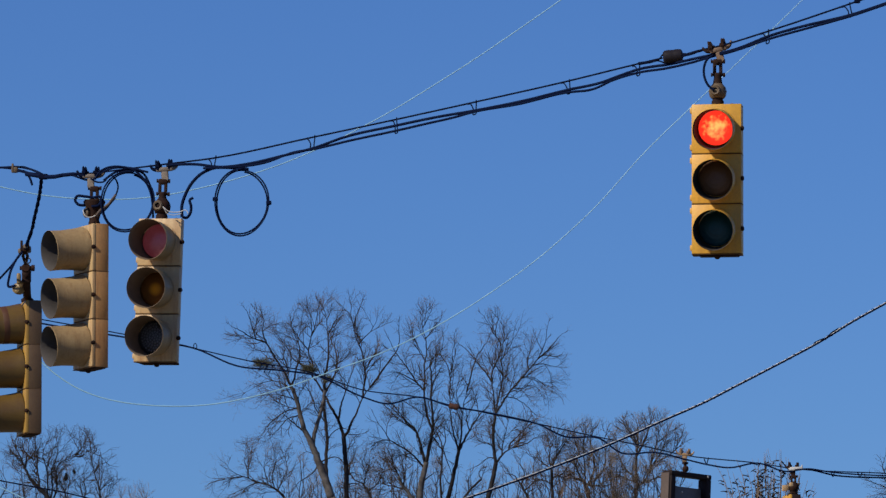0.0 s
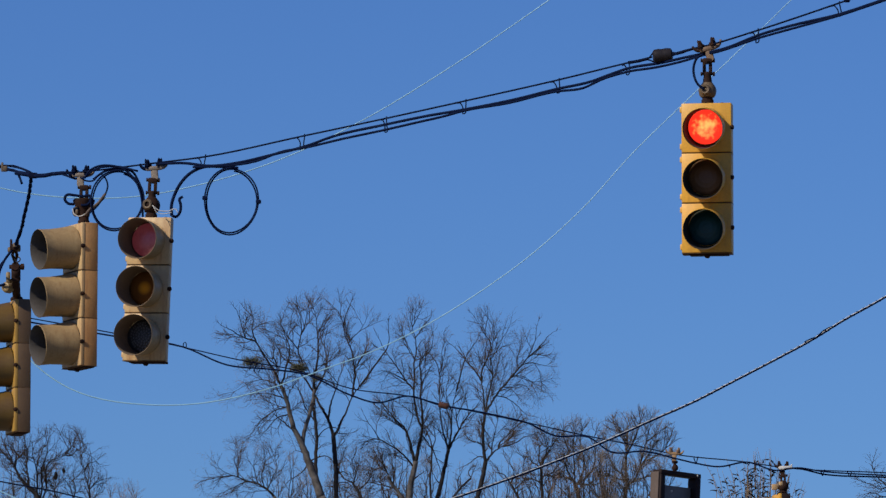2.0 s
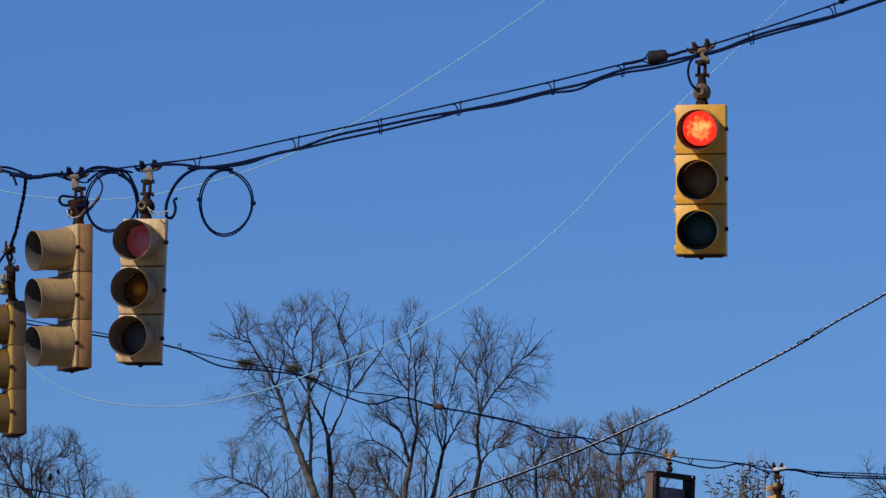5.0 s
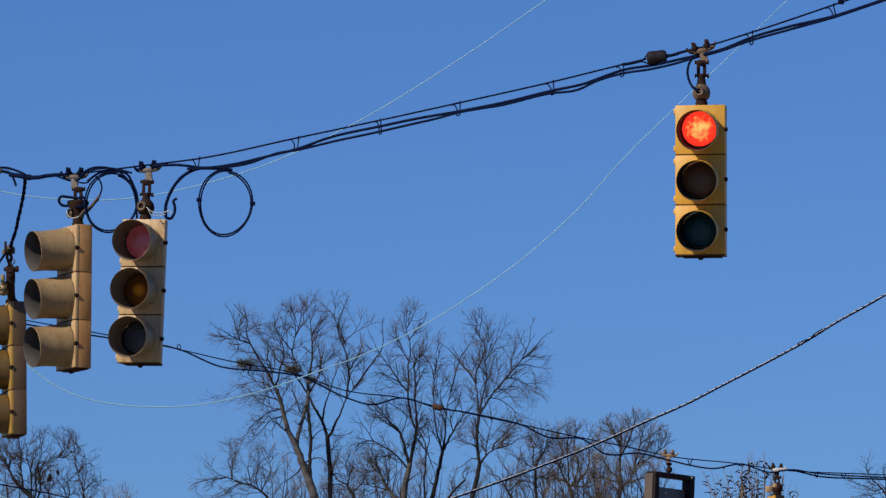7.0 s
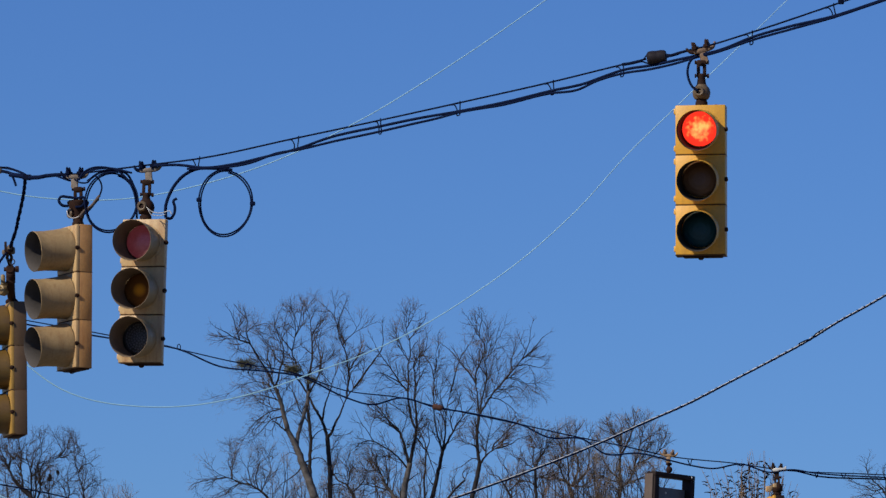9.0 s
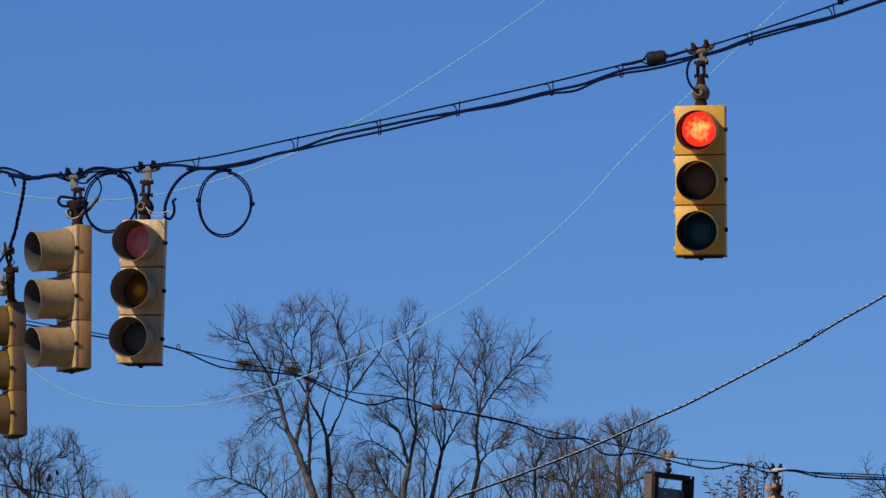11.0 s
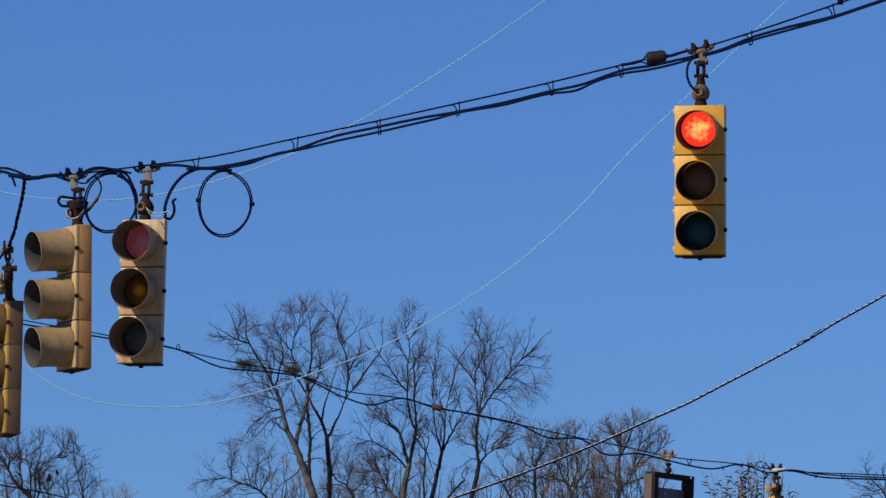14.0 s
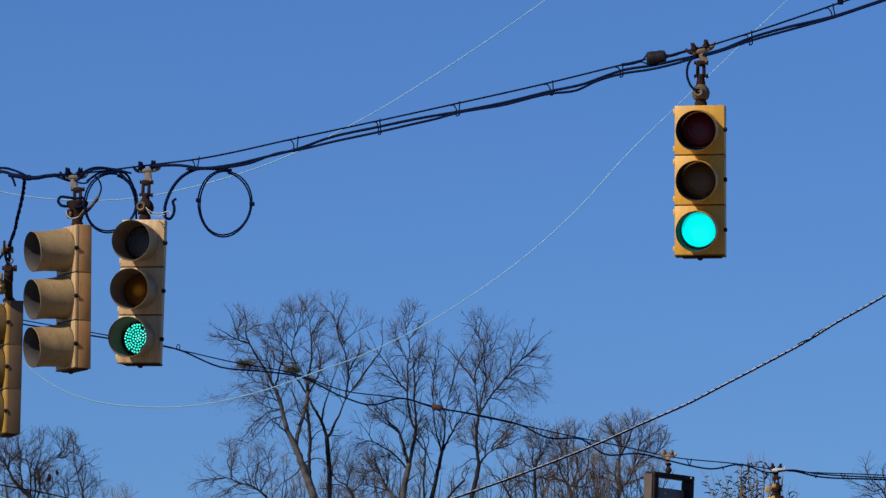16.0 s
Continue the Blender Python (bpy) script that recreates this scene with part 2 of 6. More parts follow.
def spin(profile, axis="Z", at=(0, 0, 0), sides=32, bm=None, turn=None):
    """A body turned from (radius, height) pairs round its axis; closed where the radius is zero."""
    made = bmesh.new()
    rings = []
    for r, h in profile:
        if r < 1e-6:
            rings.append([made.verts.new((0, 0, h))])
        else:
            rings.append([made.verts.new((r * math.cos(2 * math.pi * i / sides), r * math.sin(2 * math.pi * i / sides), h)) for i in range(sides)])
    for a, b in zip(rings, rings[1:]):
        for i in range(sides):
            j = (i + 1) % sides
            q = [a[i % len(a)], a[j % len(a)], b[j % len(b)], b[i % len(b)]]
            q = [v for k, v in enumerate(q) if v not in q[:k]]
            if len(q) > 2:
                made.faces.new(q)
    bmesh.ops.recalc_face_normals(made, faces=made.faces[:])
    m = Matrix.Translation(at) @ (turn or Matrix())
    if axis == "Y":      # heights run towards -y, the front
        m = m @ Matrix.Rotation(radians(90), 4, "X")
    if axis == "X":
        m = m @ Matrix.Rotation(radians(90), 4, "Y")
    bmesh.ops.transform(made, matrix=m, verts=made.verts)
    return merge(bm, made)


class Tubes:
    """Collects round tubes along smooth lines and makes one mesh of them."""

    def __init__(self):
        self.v, self.f, self.last = [], [], 0

    def add(self, pts, r0, r1=None, sides=6, caps=True):
        r1 = r0 if r1 is None else r1
        pts = [Vector(p) for p in pts]
        k, base = len(pts), len(self.v)
        self.last = base
        side = None
        for i, p in enumerate(pts):
            d = (pts[min(i + 1, k - 1)] - pts[max(i - 1, 0)]).normalized()
            if side is None:
                side = d.orthogonal().normalized()
            side = (side - d * side.dot(d)).normalized()
            up = d.cross(side)
            r = r0 + (r1 - r0) * i / (k - 1)
            for s in range(sides):
                a = 2 * math.pi * s / sides
                self.v.append(p + side * (r * math.cos(a)) + up * (r * math.sin(a)))
        for i in range(k - 1):
            for s in range(sides):
                a, b = base + i * sides + s, base + i * sides + (s + 1) % sides
                self.f.append((a, b, b + sides, a + sides))
        if caps:
            self.f.append(tuple(range(base + sides - 1, base - 1, -1)))
            self.f.append(tuple(range(base + (k - 1) * sides, base + k * sides)))
        return self

    def done(self, name, mat, parent=None, label=""):
        me = bpy.data.meshes.new(name)
        me.from_pydata([tuple(v) for v in self.v], [], self.f)
        me.polygons.foreach_set("use_smooth", [True] * len(me.polygons))
        me.materials.append(mat)
        ob = new(name, me)
        ob.parent = parent
        if label:
            tagged(ob, label)
        return ob


def smooth_line(pts, step=6):
    """A smooth curve through the points, with slopes weighted by their spacing."""
    pts = [Vector(p) for p in pts]
    gap = [max((q - p).length, 1e-6) for p, q in zip(pts, pts[1:])]
    slope = [(q - p) / g for p, q, g in zip(pts, pts[1:], gap)]
    tan = [slope[0]]
    for i in range(1, len(pts) - 1):
        tan.append((slope[i - 1] * gap[i] + slope[i] * gap[i - 1]) / (gap[i] + gap[i - 1]))
    tan.append(slope[-1])
    res = []
    for i, g in enumerate(gap):
        p, q, m, n = pts[i], pts[i + 1], tan[i] * g, tan[i + 1] * g
        for k in range(step):
            t = k / step
            res.append(p * (2 * t ** 3 - 3 * t * t + 1) + m * (t ** 3 - 2 * t * t + t) + q * (3 * t * t - 2 * t ** 3) + n * (t ** 3 - t * t))
    res.append(pts[-1])
    return res


def cable(name, pts, r, mat, parent=None, label="", step=6, sides=8):
    return Tubes().add(smooth_line(pts, step), r, sides=sides).done(name, mat, parent, label)


def thing(name, at, label, category, group=""):
    ob = new(name)
    ob.empty_display_size = 0.1
    ob.matrix_basis = at if isinstance(at, Matrix) else Matrix.Translation(at)
    return tagged(ob, label, category, group)


# ---- ground and poles ----
# Unseen ground, kept pale to bounce warm fill onto the signal heads.
bm = bmesh.new()
bmesh.ops.create_grid(bm, x_segments=40, y_segments=40, size=1500)
ground = tagged(part("ground", bm, M_GROUND, None), "flat unseen ground, pale to bounce fill light", "ground", kind="structure")


def utility_pole(x, y, h):
    pole = thing("utility_pole", (x, y, 0), "weathered wooden utility pole standing on the ground", "pole", "utility poles")
    t = Tubes()
    t.add([(0, 0, -0.3), (0, 0, h * 0.5), (0, 0, h)], 0.17, 0.12, 14)
    t.done("shaft", M_POLE, pole)
    part("cap", spin([(0.125, 0), (0.125, 0.03), (0.0, 0.06)], at=(0, 0, h), sides=14), M_GALV, pole)
    return pole


for x, y, h in ((8.2, 27.4, 9.2), (-9.5, 36.8, 8.6), (6.9, 45.0, 14.4), (-7.5, 45.0, 12.0), (-11.0, 52.0, 10.4), (12.0, 52.0, 8.0), (-24.0, 80.0, 10.2), (7.4, 80.0, 5.8)):
    utility_pole(x, y, h)


# ---- near span wire ----
span = thing("span_wire", (-0.246, 32.072, 6.21), "dark steel span wire carrying tied signal cables", "span wire")


def on_span(pts):
    o = span.location
    return [Vector(p) - o for p in pts]


cable("messenger_wire", on_span([(-9.4, 36.8, 8.2), *[(-4.298, 34.062, 6.364), (-3.0, 33.45, 6.192), (-2.368, 33.144, 6.108), (-2.281, 33.101, 6.093), (-2.134, 33.029, 6.047), (-1.895, 32.911, 6.043), (-1.686, 32.807, 6.053), (-1.472, 32.7, 6.065), (-1.199, 32.562, 6.08), (-0.689, 32.302, 6.151), (-0.246, 32.072, 6.213), (0.163, 31.858, 6.273), (0.623, 31.613, 6.342), (0.993, 31.414, 6.405), (1.111, 31.35, 6.424)]]), 0.0048, M_STRAND, span)
cable("messenger_wire", on_span([*[(1.212, 31.295, 6.43), (1.315, 31.238, 6.45), (1.391, 31.197, 6.461), (1.621, 31.07, 6.513), (2.033, 30.84, 6.62), (2.56, 30.542, 6.766)], (8.1, 27.4, 8.8)]), 0.0048, M_STRAND, span)
cable("signal_cable", on_span([(-1.442, 32.685, 6.06), (-1.305, 32.616, 6.054), (-1.169, 32.547, 6.03), (-1.018, 32.47, 6.037), (-0.838, 32.379, 6.066), (-0.671, 32.293, 6.096), (-0.511, 32.21, 6.141), (-0.246, 32.072, 6.181), (-0.041, 31.965, 6.209), (0.163, 31.858, 6.229), (0.423, 31.72, 6.262), (0.629, 31.61, 6.298), (0.808, 31.514, 6.324), (0.908, 31.46, 6.354), (0.992, 31.414, 6.376), (1.161, 31.322, 6.391), (1.287, 31.254, 6.41), (1.363, 31.212, 6.42), (1.468, 31.154, 6.437), (1.64, 31.059, 6.492), (1.8, 30.97, 6.526), (2.033, 30.84, 6.563), (2.236, 30.726, 6.615), (2.613, 30.511, 6.713)] + [(8.1, 27.4, 8.7)]), 0.0074, M_RUBBER, span)
cable("signal_cable", on_span([(-1.259, 32.593, 6.03), (-1.138, 32.532, 6.025), (-0.928, 32.424, 6.037), (-0.779, 32.348, 6.08), (-0.671, 32.293, 6.09), (-0.481, 32.195, 6.121), (-0.246, 32.072, 6.154), (-0.07, 31.981, 6.182), (0.047, 31.919, 6.2), (0.163, 31.858, 6.223), (0.394, 31.736, 6.246), (0.629, 31.61, 6.286), (0.766, 31.537, 6.293), (0.865, 31.483, 6.331), (0.992, 31.414, 6.359), (1.133, 31.338, 6.37), (1.259, 31.269, 6.389), (1.363, 31.212, 6.412), (1.441, 31.169, 6.425), (1.64, 31.059, 6.477), (1.827, 30.955, 6.515), (2.033, 30.84, 6.557), (2.236, 30.726, 6.61), (2.613, 30.511, 6.707)] + [(8.1, 27.4, 8.65)]), 0.0066, M_RUBBER, span)
cable("signal_cable", on_span([(-2.124, 33.024, 6.04), (-1.994, 32.96, 6.046), (-1.855, 32.891, 6.01), (-1.794, 32.861, 6.051), (-1.671, 32.799, 6.061), (-1.558, 32.743, 6.029)]), 0.0055, M_RUBBER, span)
cable("signal_cable", on_span([(-9.4, 36.8, 8.1), *[(-4.298, 34.062, 6.342), (-3.0, 33.45, 6.171), (-2.368, 33.144, 6.108), (-2.256, 33.089, 6.103), (-2.162, 33.043, 6.07), (-2.124, 33.024, 6.04)]]), 0.006, M_RUBBER, span)
cable("cable_tail", on_span([(-2.274, 33.098, 6.083), (-2.23, 33.077, 6.077), (-2.205, 33.064, 6.045), (-2.189, 33.057, 6.002)]), 0.0065, M_RUBBER, span)


def cable_tie(top_left, top_right, foot):
    """A bent wire stirrup that hangs the cables from the messenger."""
    a, b, c = (Vector(p) - span.location for p in (top_left, top_right, foot))
    d = (b - a) * 0.18
    cable("cable_tie", [a - d * 1.5, a, a + (c - a) * 0.5 + d * 0.9, c - d * 1.1, c + d * 0.6, b + (c - b) * 0.5 + d * 0.5, b, b + Vector((0, 0, 0.008))], 0.0034, M_STRAND, span, step=4, sides=5)


for a, b, c in ([(-1.235, 32.581, 6.076), (-1.193, 32.559, 6.085), (-1.211, 32.568, 6.021)], [(-0.71, 32.313, 6.146), (-0.668, 32.291, 6.155), (-0.683, 32.299, 6.085)], [(-0.263, 32.082, 6.208), (-0.24, 32.069, 6.216), (-0.24, 32.069, 6.142)], [(0.137, 31.872, 6.266), (0.171, 31.854, 6.275), (0.163, 31.858, 6.209)],
                [(0.612, 31.619, 6.337), (0.646, 31.601, 6.346), (0.643, 31.603, 6.279)], [(0.97, 31.427, 6.395), (0.998, 31.411, 6.405), (0.992, 31.414, 6.344)], [(1.605, 31.079, 6.506), (1.635, 31.062, 6.518), (1.632, 31.064, 6.455)], [(2.0, 30.859, 6.608), (2.03, 30.842, 6.62), (2.035, 30.839, 6.554)]):
    cable_tie(a, b, c)

# strain insulator set into the messenger
o = on_span([(1.164, 31.321, 6.429)])[0]
tip = Matrix.Rotation(radians(-6), 4, "Y")
bm = spin([(0, -0.050), (0.022, -0.050), (0.032, -0.042), (0.035, -0.02), (0.033, -0.006), (0.033, 0.006), (0.035, 0.02), (0.032, 0.042), (0.022, 0.05), (0, 0.05)], "X", o, 20, turn=tip)
part("strain_insulator", bm, M_INSUL, span, "brown glazed strain insulator")
for pts in ([(1.043, 31.387, 6.407), (1.091, 31.361, 6.417), (1.122, 31.344, 6.449), (1.167, 31.319, 6.457), (1.212, 31.295, 6.439), (1.26, 31.269, 6.435), (1.301, 31.246, 6.446)], [(1.043, 31.387, 6.407), (1.091, 31.361, 6.412), (1.128, 31.341, 6.397), (1.178, 31.313, 6.398), (1.218, 31.292, 6.424), (1.262, 31.267, 6.432), (1.301, 31.246, 6.446)]):
    cable("wire_loop", on_span(pts), 0.0038, M_STRAND, span)
for pts in ([(0.993, 31.414, 6.405), (1.049, 31.384, 6.409), (1.094, 31.359, 6.417)], [(1.234, 31.283, 6.431), (1.279, 31.258, 6.442), (1.321, 31.235, 6.45)]):
    Tubes().add(on_span(pts), 0.0085, 0.0065, 8).done("wrapped_splice", M_STRAND, span)
o = on_span([(2.066, 30.822, 6.634)])[0]
part("small_clip", box((0.03, 0.02, 0.03), o, 0.006), M_STRAND, span)

# taped joint where the drop wire leaves
Tubes().add(on_span([(-2.224, 33.073, 6.065), (-2.174, 33.049, 6.055), (-2.118, 33.021, 6.04), (-2.062, 32.994, 6.039), (-2.019, 32.972, 6.045)]), 0.013, 0.011, 8).done("wrapped_splice", M_RUBBER, span)
Tubes().add(on_span([(-2.019, 32.972, 6.045), (-1.97, 32.948, 6.048), (-1.914, 32.92, 6.044)]), 0.010, 0.007, 8).done("wrapped_splice", M_RUBBER, span)

# clip on the messenger at its far end
o = on_span([(-2.287, 33.104, 6.09)])[0]
bm = box((0.035, 0.03, 0.03), o, 0.006)
box((0.012, 0.012, 0.05), o + Vector((-0.01, -0.01, 0.008)), 0.003, bm)
part("wire_clip", bm, M_BRASS, span)
for pts in ([(-2.273, 33.08, 6.102), (-2.249, 33.08, 6.105), (-2.199, 33.06, 6.09), (-2.153, 33.05, 6.071), (-2.125, 33.03, 6.053)], [(-2.273, 33.08, 6.081), (-2.23, 33.07, 6.07), (-2.186, 33.05, 6.056), (-2.143, 33.03, 6.05)]):
    cable("strand_bight", on_span(pts), 0.0036, M_STRAND, span)
o = on_span([(-2.128, 33.026, 6.043)])[0]
part("wire_clip", box((0.05, 0.03, 0.03), o, 0.008), M_STRAND, span)


def cable_coil(center, rx, rz, tilt, label, tapes=(), turns=2, seed=1):
    """Spare cable coiled into a hanging hoop."""
    coil = thing("cable_coil", center, label, "cable coil", "spare cable coils")
    rnd = random.Random(seed)
    pts = []
    n = 40 * turns
    for i in range(n + 1):
        a = math.pi / 2 + 2 * math.pi * i / 40
        turn = i / 40
        k = 1 - 0.055 * turn + 0.016 * math.sin(3 * a + turn)
        pts.append((rx * k * math.cos(a), 0.012 * turn + 0.01 * math.sin(a), rz * k * math.sin(a)))
    m = Matrix.Rotation(radians(tilt), 3, "Y")
    Tubes().add([m @ Vector(p) for p in pts], 0.0044, sides=8).done("loop", M_RUBBER, coil)
    for a in tapes:
        a = radians(a)
        p = m @ Vector((rx * 0.975 * math.cos(a), 0.006, rz * 0.975 * math.sin(a)))
        part("tape_band", box((0.028, 0.03, 0.02), p, 0.005, turn=Matrix.Rotation(-a + math.pi, 4, "Y")), M_RUBBER, coil)
    return coil


cable_coil((-1.052, 32.459, 5.833), 0.144, 0.182, 4, "black spare cable coiled in a round hoop", (2, 178))
cable_coil((-1.665, 32.758, 5.875), 0.143, 0.166, 12, "black spare cable coiled between two signal heads", (), 2, 4)
coil = thing("cable_coil", (-1.781, 32.796, 5.946), "small twisted loop of black spare cable", "cable coil", "spare cable coils")
o = coil.location
cable("loop", [Vector(p) - o for p in [(-1.864, 32.79, 6.002), (-1.834, 32.79, 5.984), (-1.795, 32.79, 5.984), (-1.757, 32.79, 6.02), (-1.73, 32.79, 5.996), (-1.718, 32.79, 5.96), (-1.729, 32.79, 5.915), (-1.756, 32.79, 5.87), (-1.786, 32.79, 5.834), (-1.815, 32.79, 5.81)]], 0.0044, M_RUBBER, coil)
cable("loop", [Vector(p) - o for p in [(-1.84, 32.78, 5.995), (-1.816, 32.78, 6.034), (-1.775, 32.78, 6.058), (-1.709, 32.78, 6.064), (-1.631, 32.78, 6.043), (-1.58, 32.78, 5.995), (-1.547, 32.78, 5.929), (-1.534, 32.78, 5.853), (-1.531, 32.78, 5.79)]], 0.0056, M_RUBBER, coil)
cable("loop", [Vector(p) - o for p in [(-1.796, 32.8, 5.992), (-1.731, 32.8, 6.037), (-1.65, 32.8, 6.049), (-1.59, 32.8, 6.034), (-1.554, 32.8, 5.977), (-1.53, 32.8, 5.901), (-1.517, 32.8, 5.817)]], 0.0060, M_RUBBER, coil)
cable("loop", [Vector(p) - o for p in [(-1.728, 32.77, 5.912), (-1.749, 32.77, 5.885), (-1.767, 32.77, 5.861), (-1.808, 32.77, 5.831), (-1.832, 32.77, 5.801)]], 0.0072, M_COVER, coil, "grey taped joint")

drop = thing("drop_cable", (-1.304, 32.6, 5.98), "thick black cable dropping to a signal head", "cable")
o = drop.location
cable("sheath", [Vector(p) - o for p in [(-1.022, 32.6, 6.025), (-1.126, 32.6, 6.034), (-1.206, 32.6, 6.031), (-1.271, 32.6, 6.001), (-1.319, 32.6, 5.953), (-1.354, 32.6, 5.89), (-1.372, 32.6, 5.83), (-1.371, 32.6, 5.773)]], 0.0085, M_RUBBER, drop)
cable("tail", [Vector(p) - o for p in [(-1.37, 32.58, 5.771), (-1.347, 32.58, 5.765), (-1.326, 32.58, 5.792), (-1.323, 32.58, 5.828), (-1.329, 32.58, 5.86), (-1.312, 32.58, 5.872)]], 0.0075, M_RUBBER, drop)
cable("white_tie", [Vector(p) - o for p in [(-1.464, 32.54, 5.813), (-1.446, 32.54, 5.783), (-1.404, 32.54, 5.775), (-1.369, 32.54, 5.783)]], 0.0020, M_TAPE, drop, "pale cloth tape tie")
cable("white_tie", [Vector(p) - o for p in [(-1.47, 32.55, 5.821), (-1.44, 32.55, 5.797), (-1.39, 32.55, 5.791), (-1.346, 32.55, 5.8), (-1.337, 32.55, 5.782)]], 0.0025, M_TAPE, drop, "pale cloth tape tie")


# ---- signal heads ----
def hanger_clamp(at, lean, mat, bolts=M_RUST, plate=None, label="rusty span wire clamp with two upright bolts"):
    """The saddle that grips the span wire: jaws, bolts and an eye below."""
    c = thing("span_wire_clamp", Matrix.Translation(at) @ Matrix.Rotation(radians(lean), 4, "Y"), label, "clamp", "span wire clamps")
    bm = box((0.088, 0.032, 0.022), (0, 0, 0), 0.007)
    part("saddle", bm, mat, c)
    bm = box((0.038, 0.024, 0.056), (0, 0, -0.028), 0.009)
    spin([(0.0, -0.015), (0.016, -0.015), (0.019, -0.01), (0.019, 0.01), (0.016, 0.015), (0, 0.015)], "Y", (0, 0, -0.050), 18, bm)
    part("eye_plate", bm, plate or mat, c)
    for s in (-1, 1):
        Tubes().add(smooth_line([(0.030 * s, 0, 0.002), (0.052 * s, 0, 0.003), (0.066 * s, 0, 0.013), (0.074 * s, 0, 0.030)], 4), 0.013, 0.005, 8).done("jaw", mat if s > 0 else bolts, c)
        for y in (-0.011, 0.011):
            bolt = part("bolt", spin([(0, -0.01), (0.0085, -0.01), (0.0080, 0.026), (0.0055, 0.040), (0.0, 0.046)], at=(0.030 * s + y * 0.5, y, 0.008), sides=8,
                                     turn=Matrix.Rotation(radians(7 * s), 4, "Y")), bolts, c)
            part("nut", spin([(0, 0), (0.0135, 0), (0.0135, 0.015), (0, 0.017)], at=(0.030 * s + y * 0.5, y, 0.012), sides=6), bolts, bolt)
    return c


def signal_section(head, z, paint, shell, lens_mat, lens_name, rim=0.1065, dip=6, width=0.240, reach=0.169, hood=None, knob=0.015, taper=1.0, bell=False):
    """One lamp section: housing, door with hinges and latch, tunnel visor, lens."""
    bm = box((width, 0.074, 0.2525), (0, 0.023, z), 0.0035)
    for v in bm.verts:       # the cast body draws in towards its back
        v.co.x *= 1 - (1 - taper) * (v.co.y + 0.014) / 0.074
    sec = part("housing", bm, shell, head)
    bm = box((width, 0.022, 0.2495), (0, -0.024, z), 0.005)
    spin([(0.1010, 0.0), (0.1015, 0.004), (0.0985, 0.0065), (0.0936, 0.0075)], "Y", (0, -0.034, z), 40, bm)
    door = part("door", bm, paint, sec)
    for s in (-1, 1):
        part("hinge", box((0.018, 0.028, 0.030), (-width / 2, -0.018, z + 0.094 * s), 0.005), paint, sec)
    latch_y = -0.020 if knob > 0.02 else -0.029
    bm = spin([(0, 0), (0.010, 0), (0.012, knob * 0.3), (0.012, knob * 0.75), (0.006, knob), (0, knob)], "X", (width / 2 - 0.004, latch_y, z), 12)
    box((0.006, 0.026, 0.012), (width / 2 + 0.004, latch_y, z), 0.002, bm)
    part("latch", bm, M_RUST, sec)
    bm = box((width + 0.0014, 0.0974, 0.0024), (0, 0.0125, z - 0.127), 0.001)
    for v in bm.verts:
        if v.co.y > 0.02:
            v.co.x *= taper
    part("gasket", bm, M_SEAM, sec)
    # visor: a tunnel with a rolled rim, dipping a little, on some heads with a domed foot
    foot = [(0.1165, -0.010), (0.1160, 0.002), (0.1145, 0.014), (0.1125, 0.028), (0.1105, 0.045), (0.1085, 0.07)] if bell else [(0.0935, -0.004), (0.0980, 0.025), (0.1020, 0.06)]
    outer = [*foot, (rim - 0.0015, 0.12), (rim, reach - 0.007), (rim + 0.0015, reach - 0.003), (rim, reach)]
    bm = spin(outer, "Y", (0, -0.045, z), 48, turn=Matrix.Rotation(radians(dip), 4, "X"))
    part("visor", bm, hood or (M_VISOR_BEIGE if paint is M_BEIGE else paint), sec)
    inner = [(rim, reach), (rim - 0.0025, reach - 0.003), (rim - 0.0035, 0.12), (0.0995, 0.06), (0.0955, 0.025), (0.0915, 0.0)]
    part("visor_lining", spin(inner, "Y", (0, -0.045, z), 48, turn=Matrix.Rotation(radians(dip), 4, "X")), M_VISOR_IN if paint is not M_BEIGE else M_VISOR_WORN if dip < 5 else M_VISOR_GREY, sec)
    lens = part(lens_name, spin([(0.0905, 0.002), (0.087, 0.009), (0.073, 0.017), (0.045, 0.023), (0.0, 0.026)], "Y", (0, 0, 0), 40), lens_mat, sec)
    lens.location = (0, -0.046, z)
    return sec


def lamp_disc(head, z, mat, name, dots=0, r=0.0885):
    """The lit lamp unit behind a lens; it slides forward into the lens when lit."""
    if dots:
        bm, rnd = bmesh.new(), random.Random(8)
        for ring in range(dots):
            n = max(1, ring * 6)
            for i in range(n):
                if rnd.random() < 0.05:      # a few diodes are dead
                    continue
                a = 2 * math.pi * i / n + 0.3 * ring + rnd.gauss(0, 0.025)
                r = 0.0146 * ring + rnd.gauss(0, 0.0006)
                spin([(0.0052, 0.0), (0.0045, 0.003), (0, 0.004)], "Y", (r * math.cos(a), -0.020 + 0.9 * r * r, r * math.sin(a)), 7, bm)
        ob = part(name, bm, mat, head)
    else:
        ob = part(name, spin([(r, 0.006), (r * 0.94, 0.0115), (r * 0.76, 0.0185), (0.044, 0.0238), (0.0, 0.0265)], "Y", (0, 0, 0), 40), mat, head)
    return ob


ASIDE_C = 0.015       # sections shifted sideways from the pin to fit the camera's view
FORWARD = -0.030      # the lamp sections hang a little before their pin


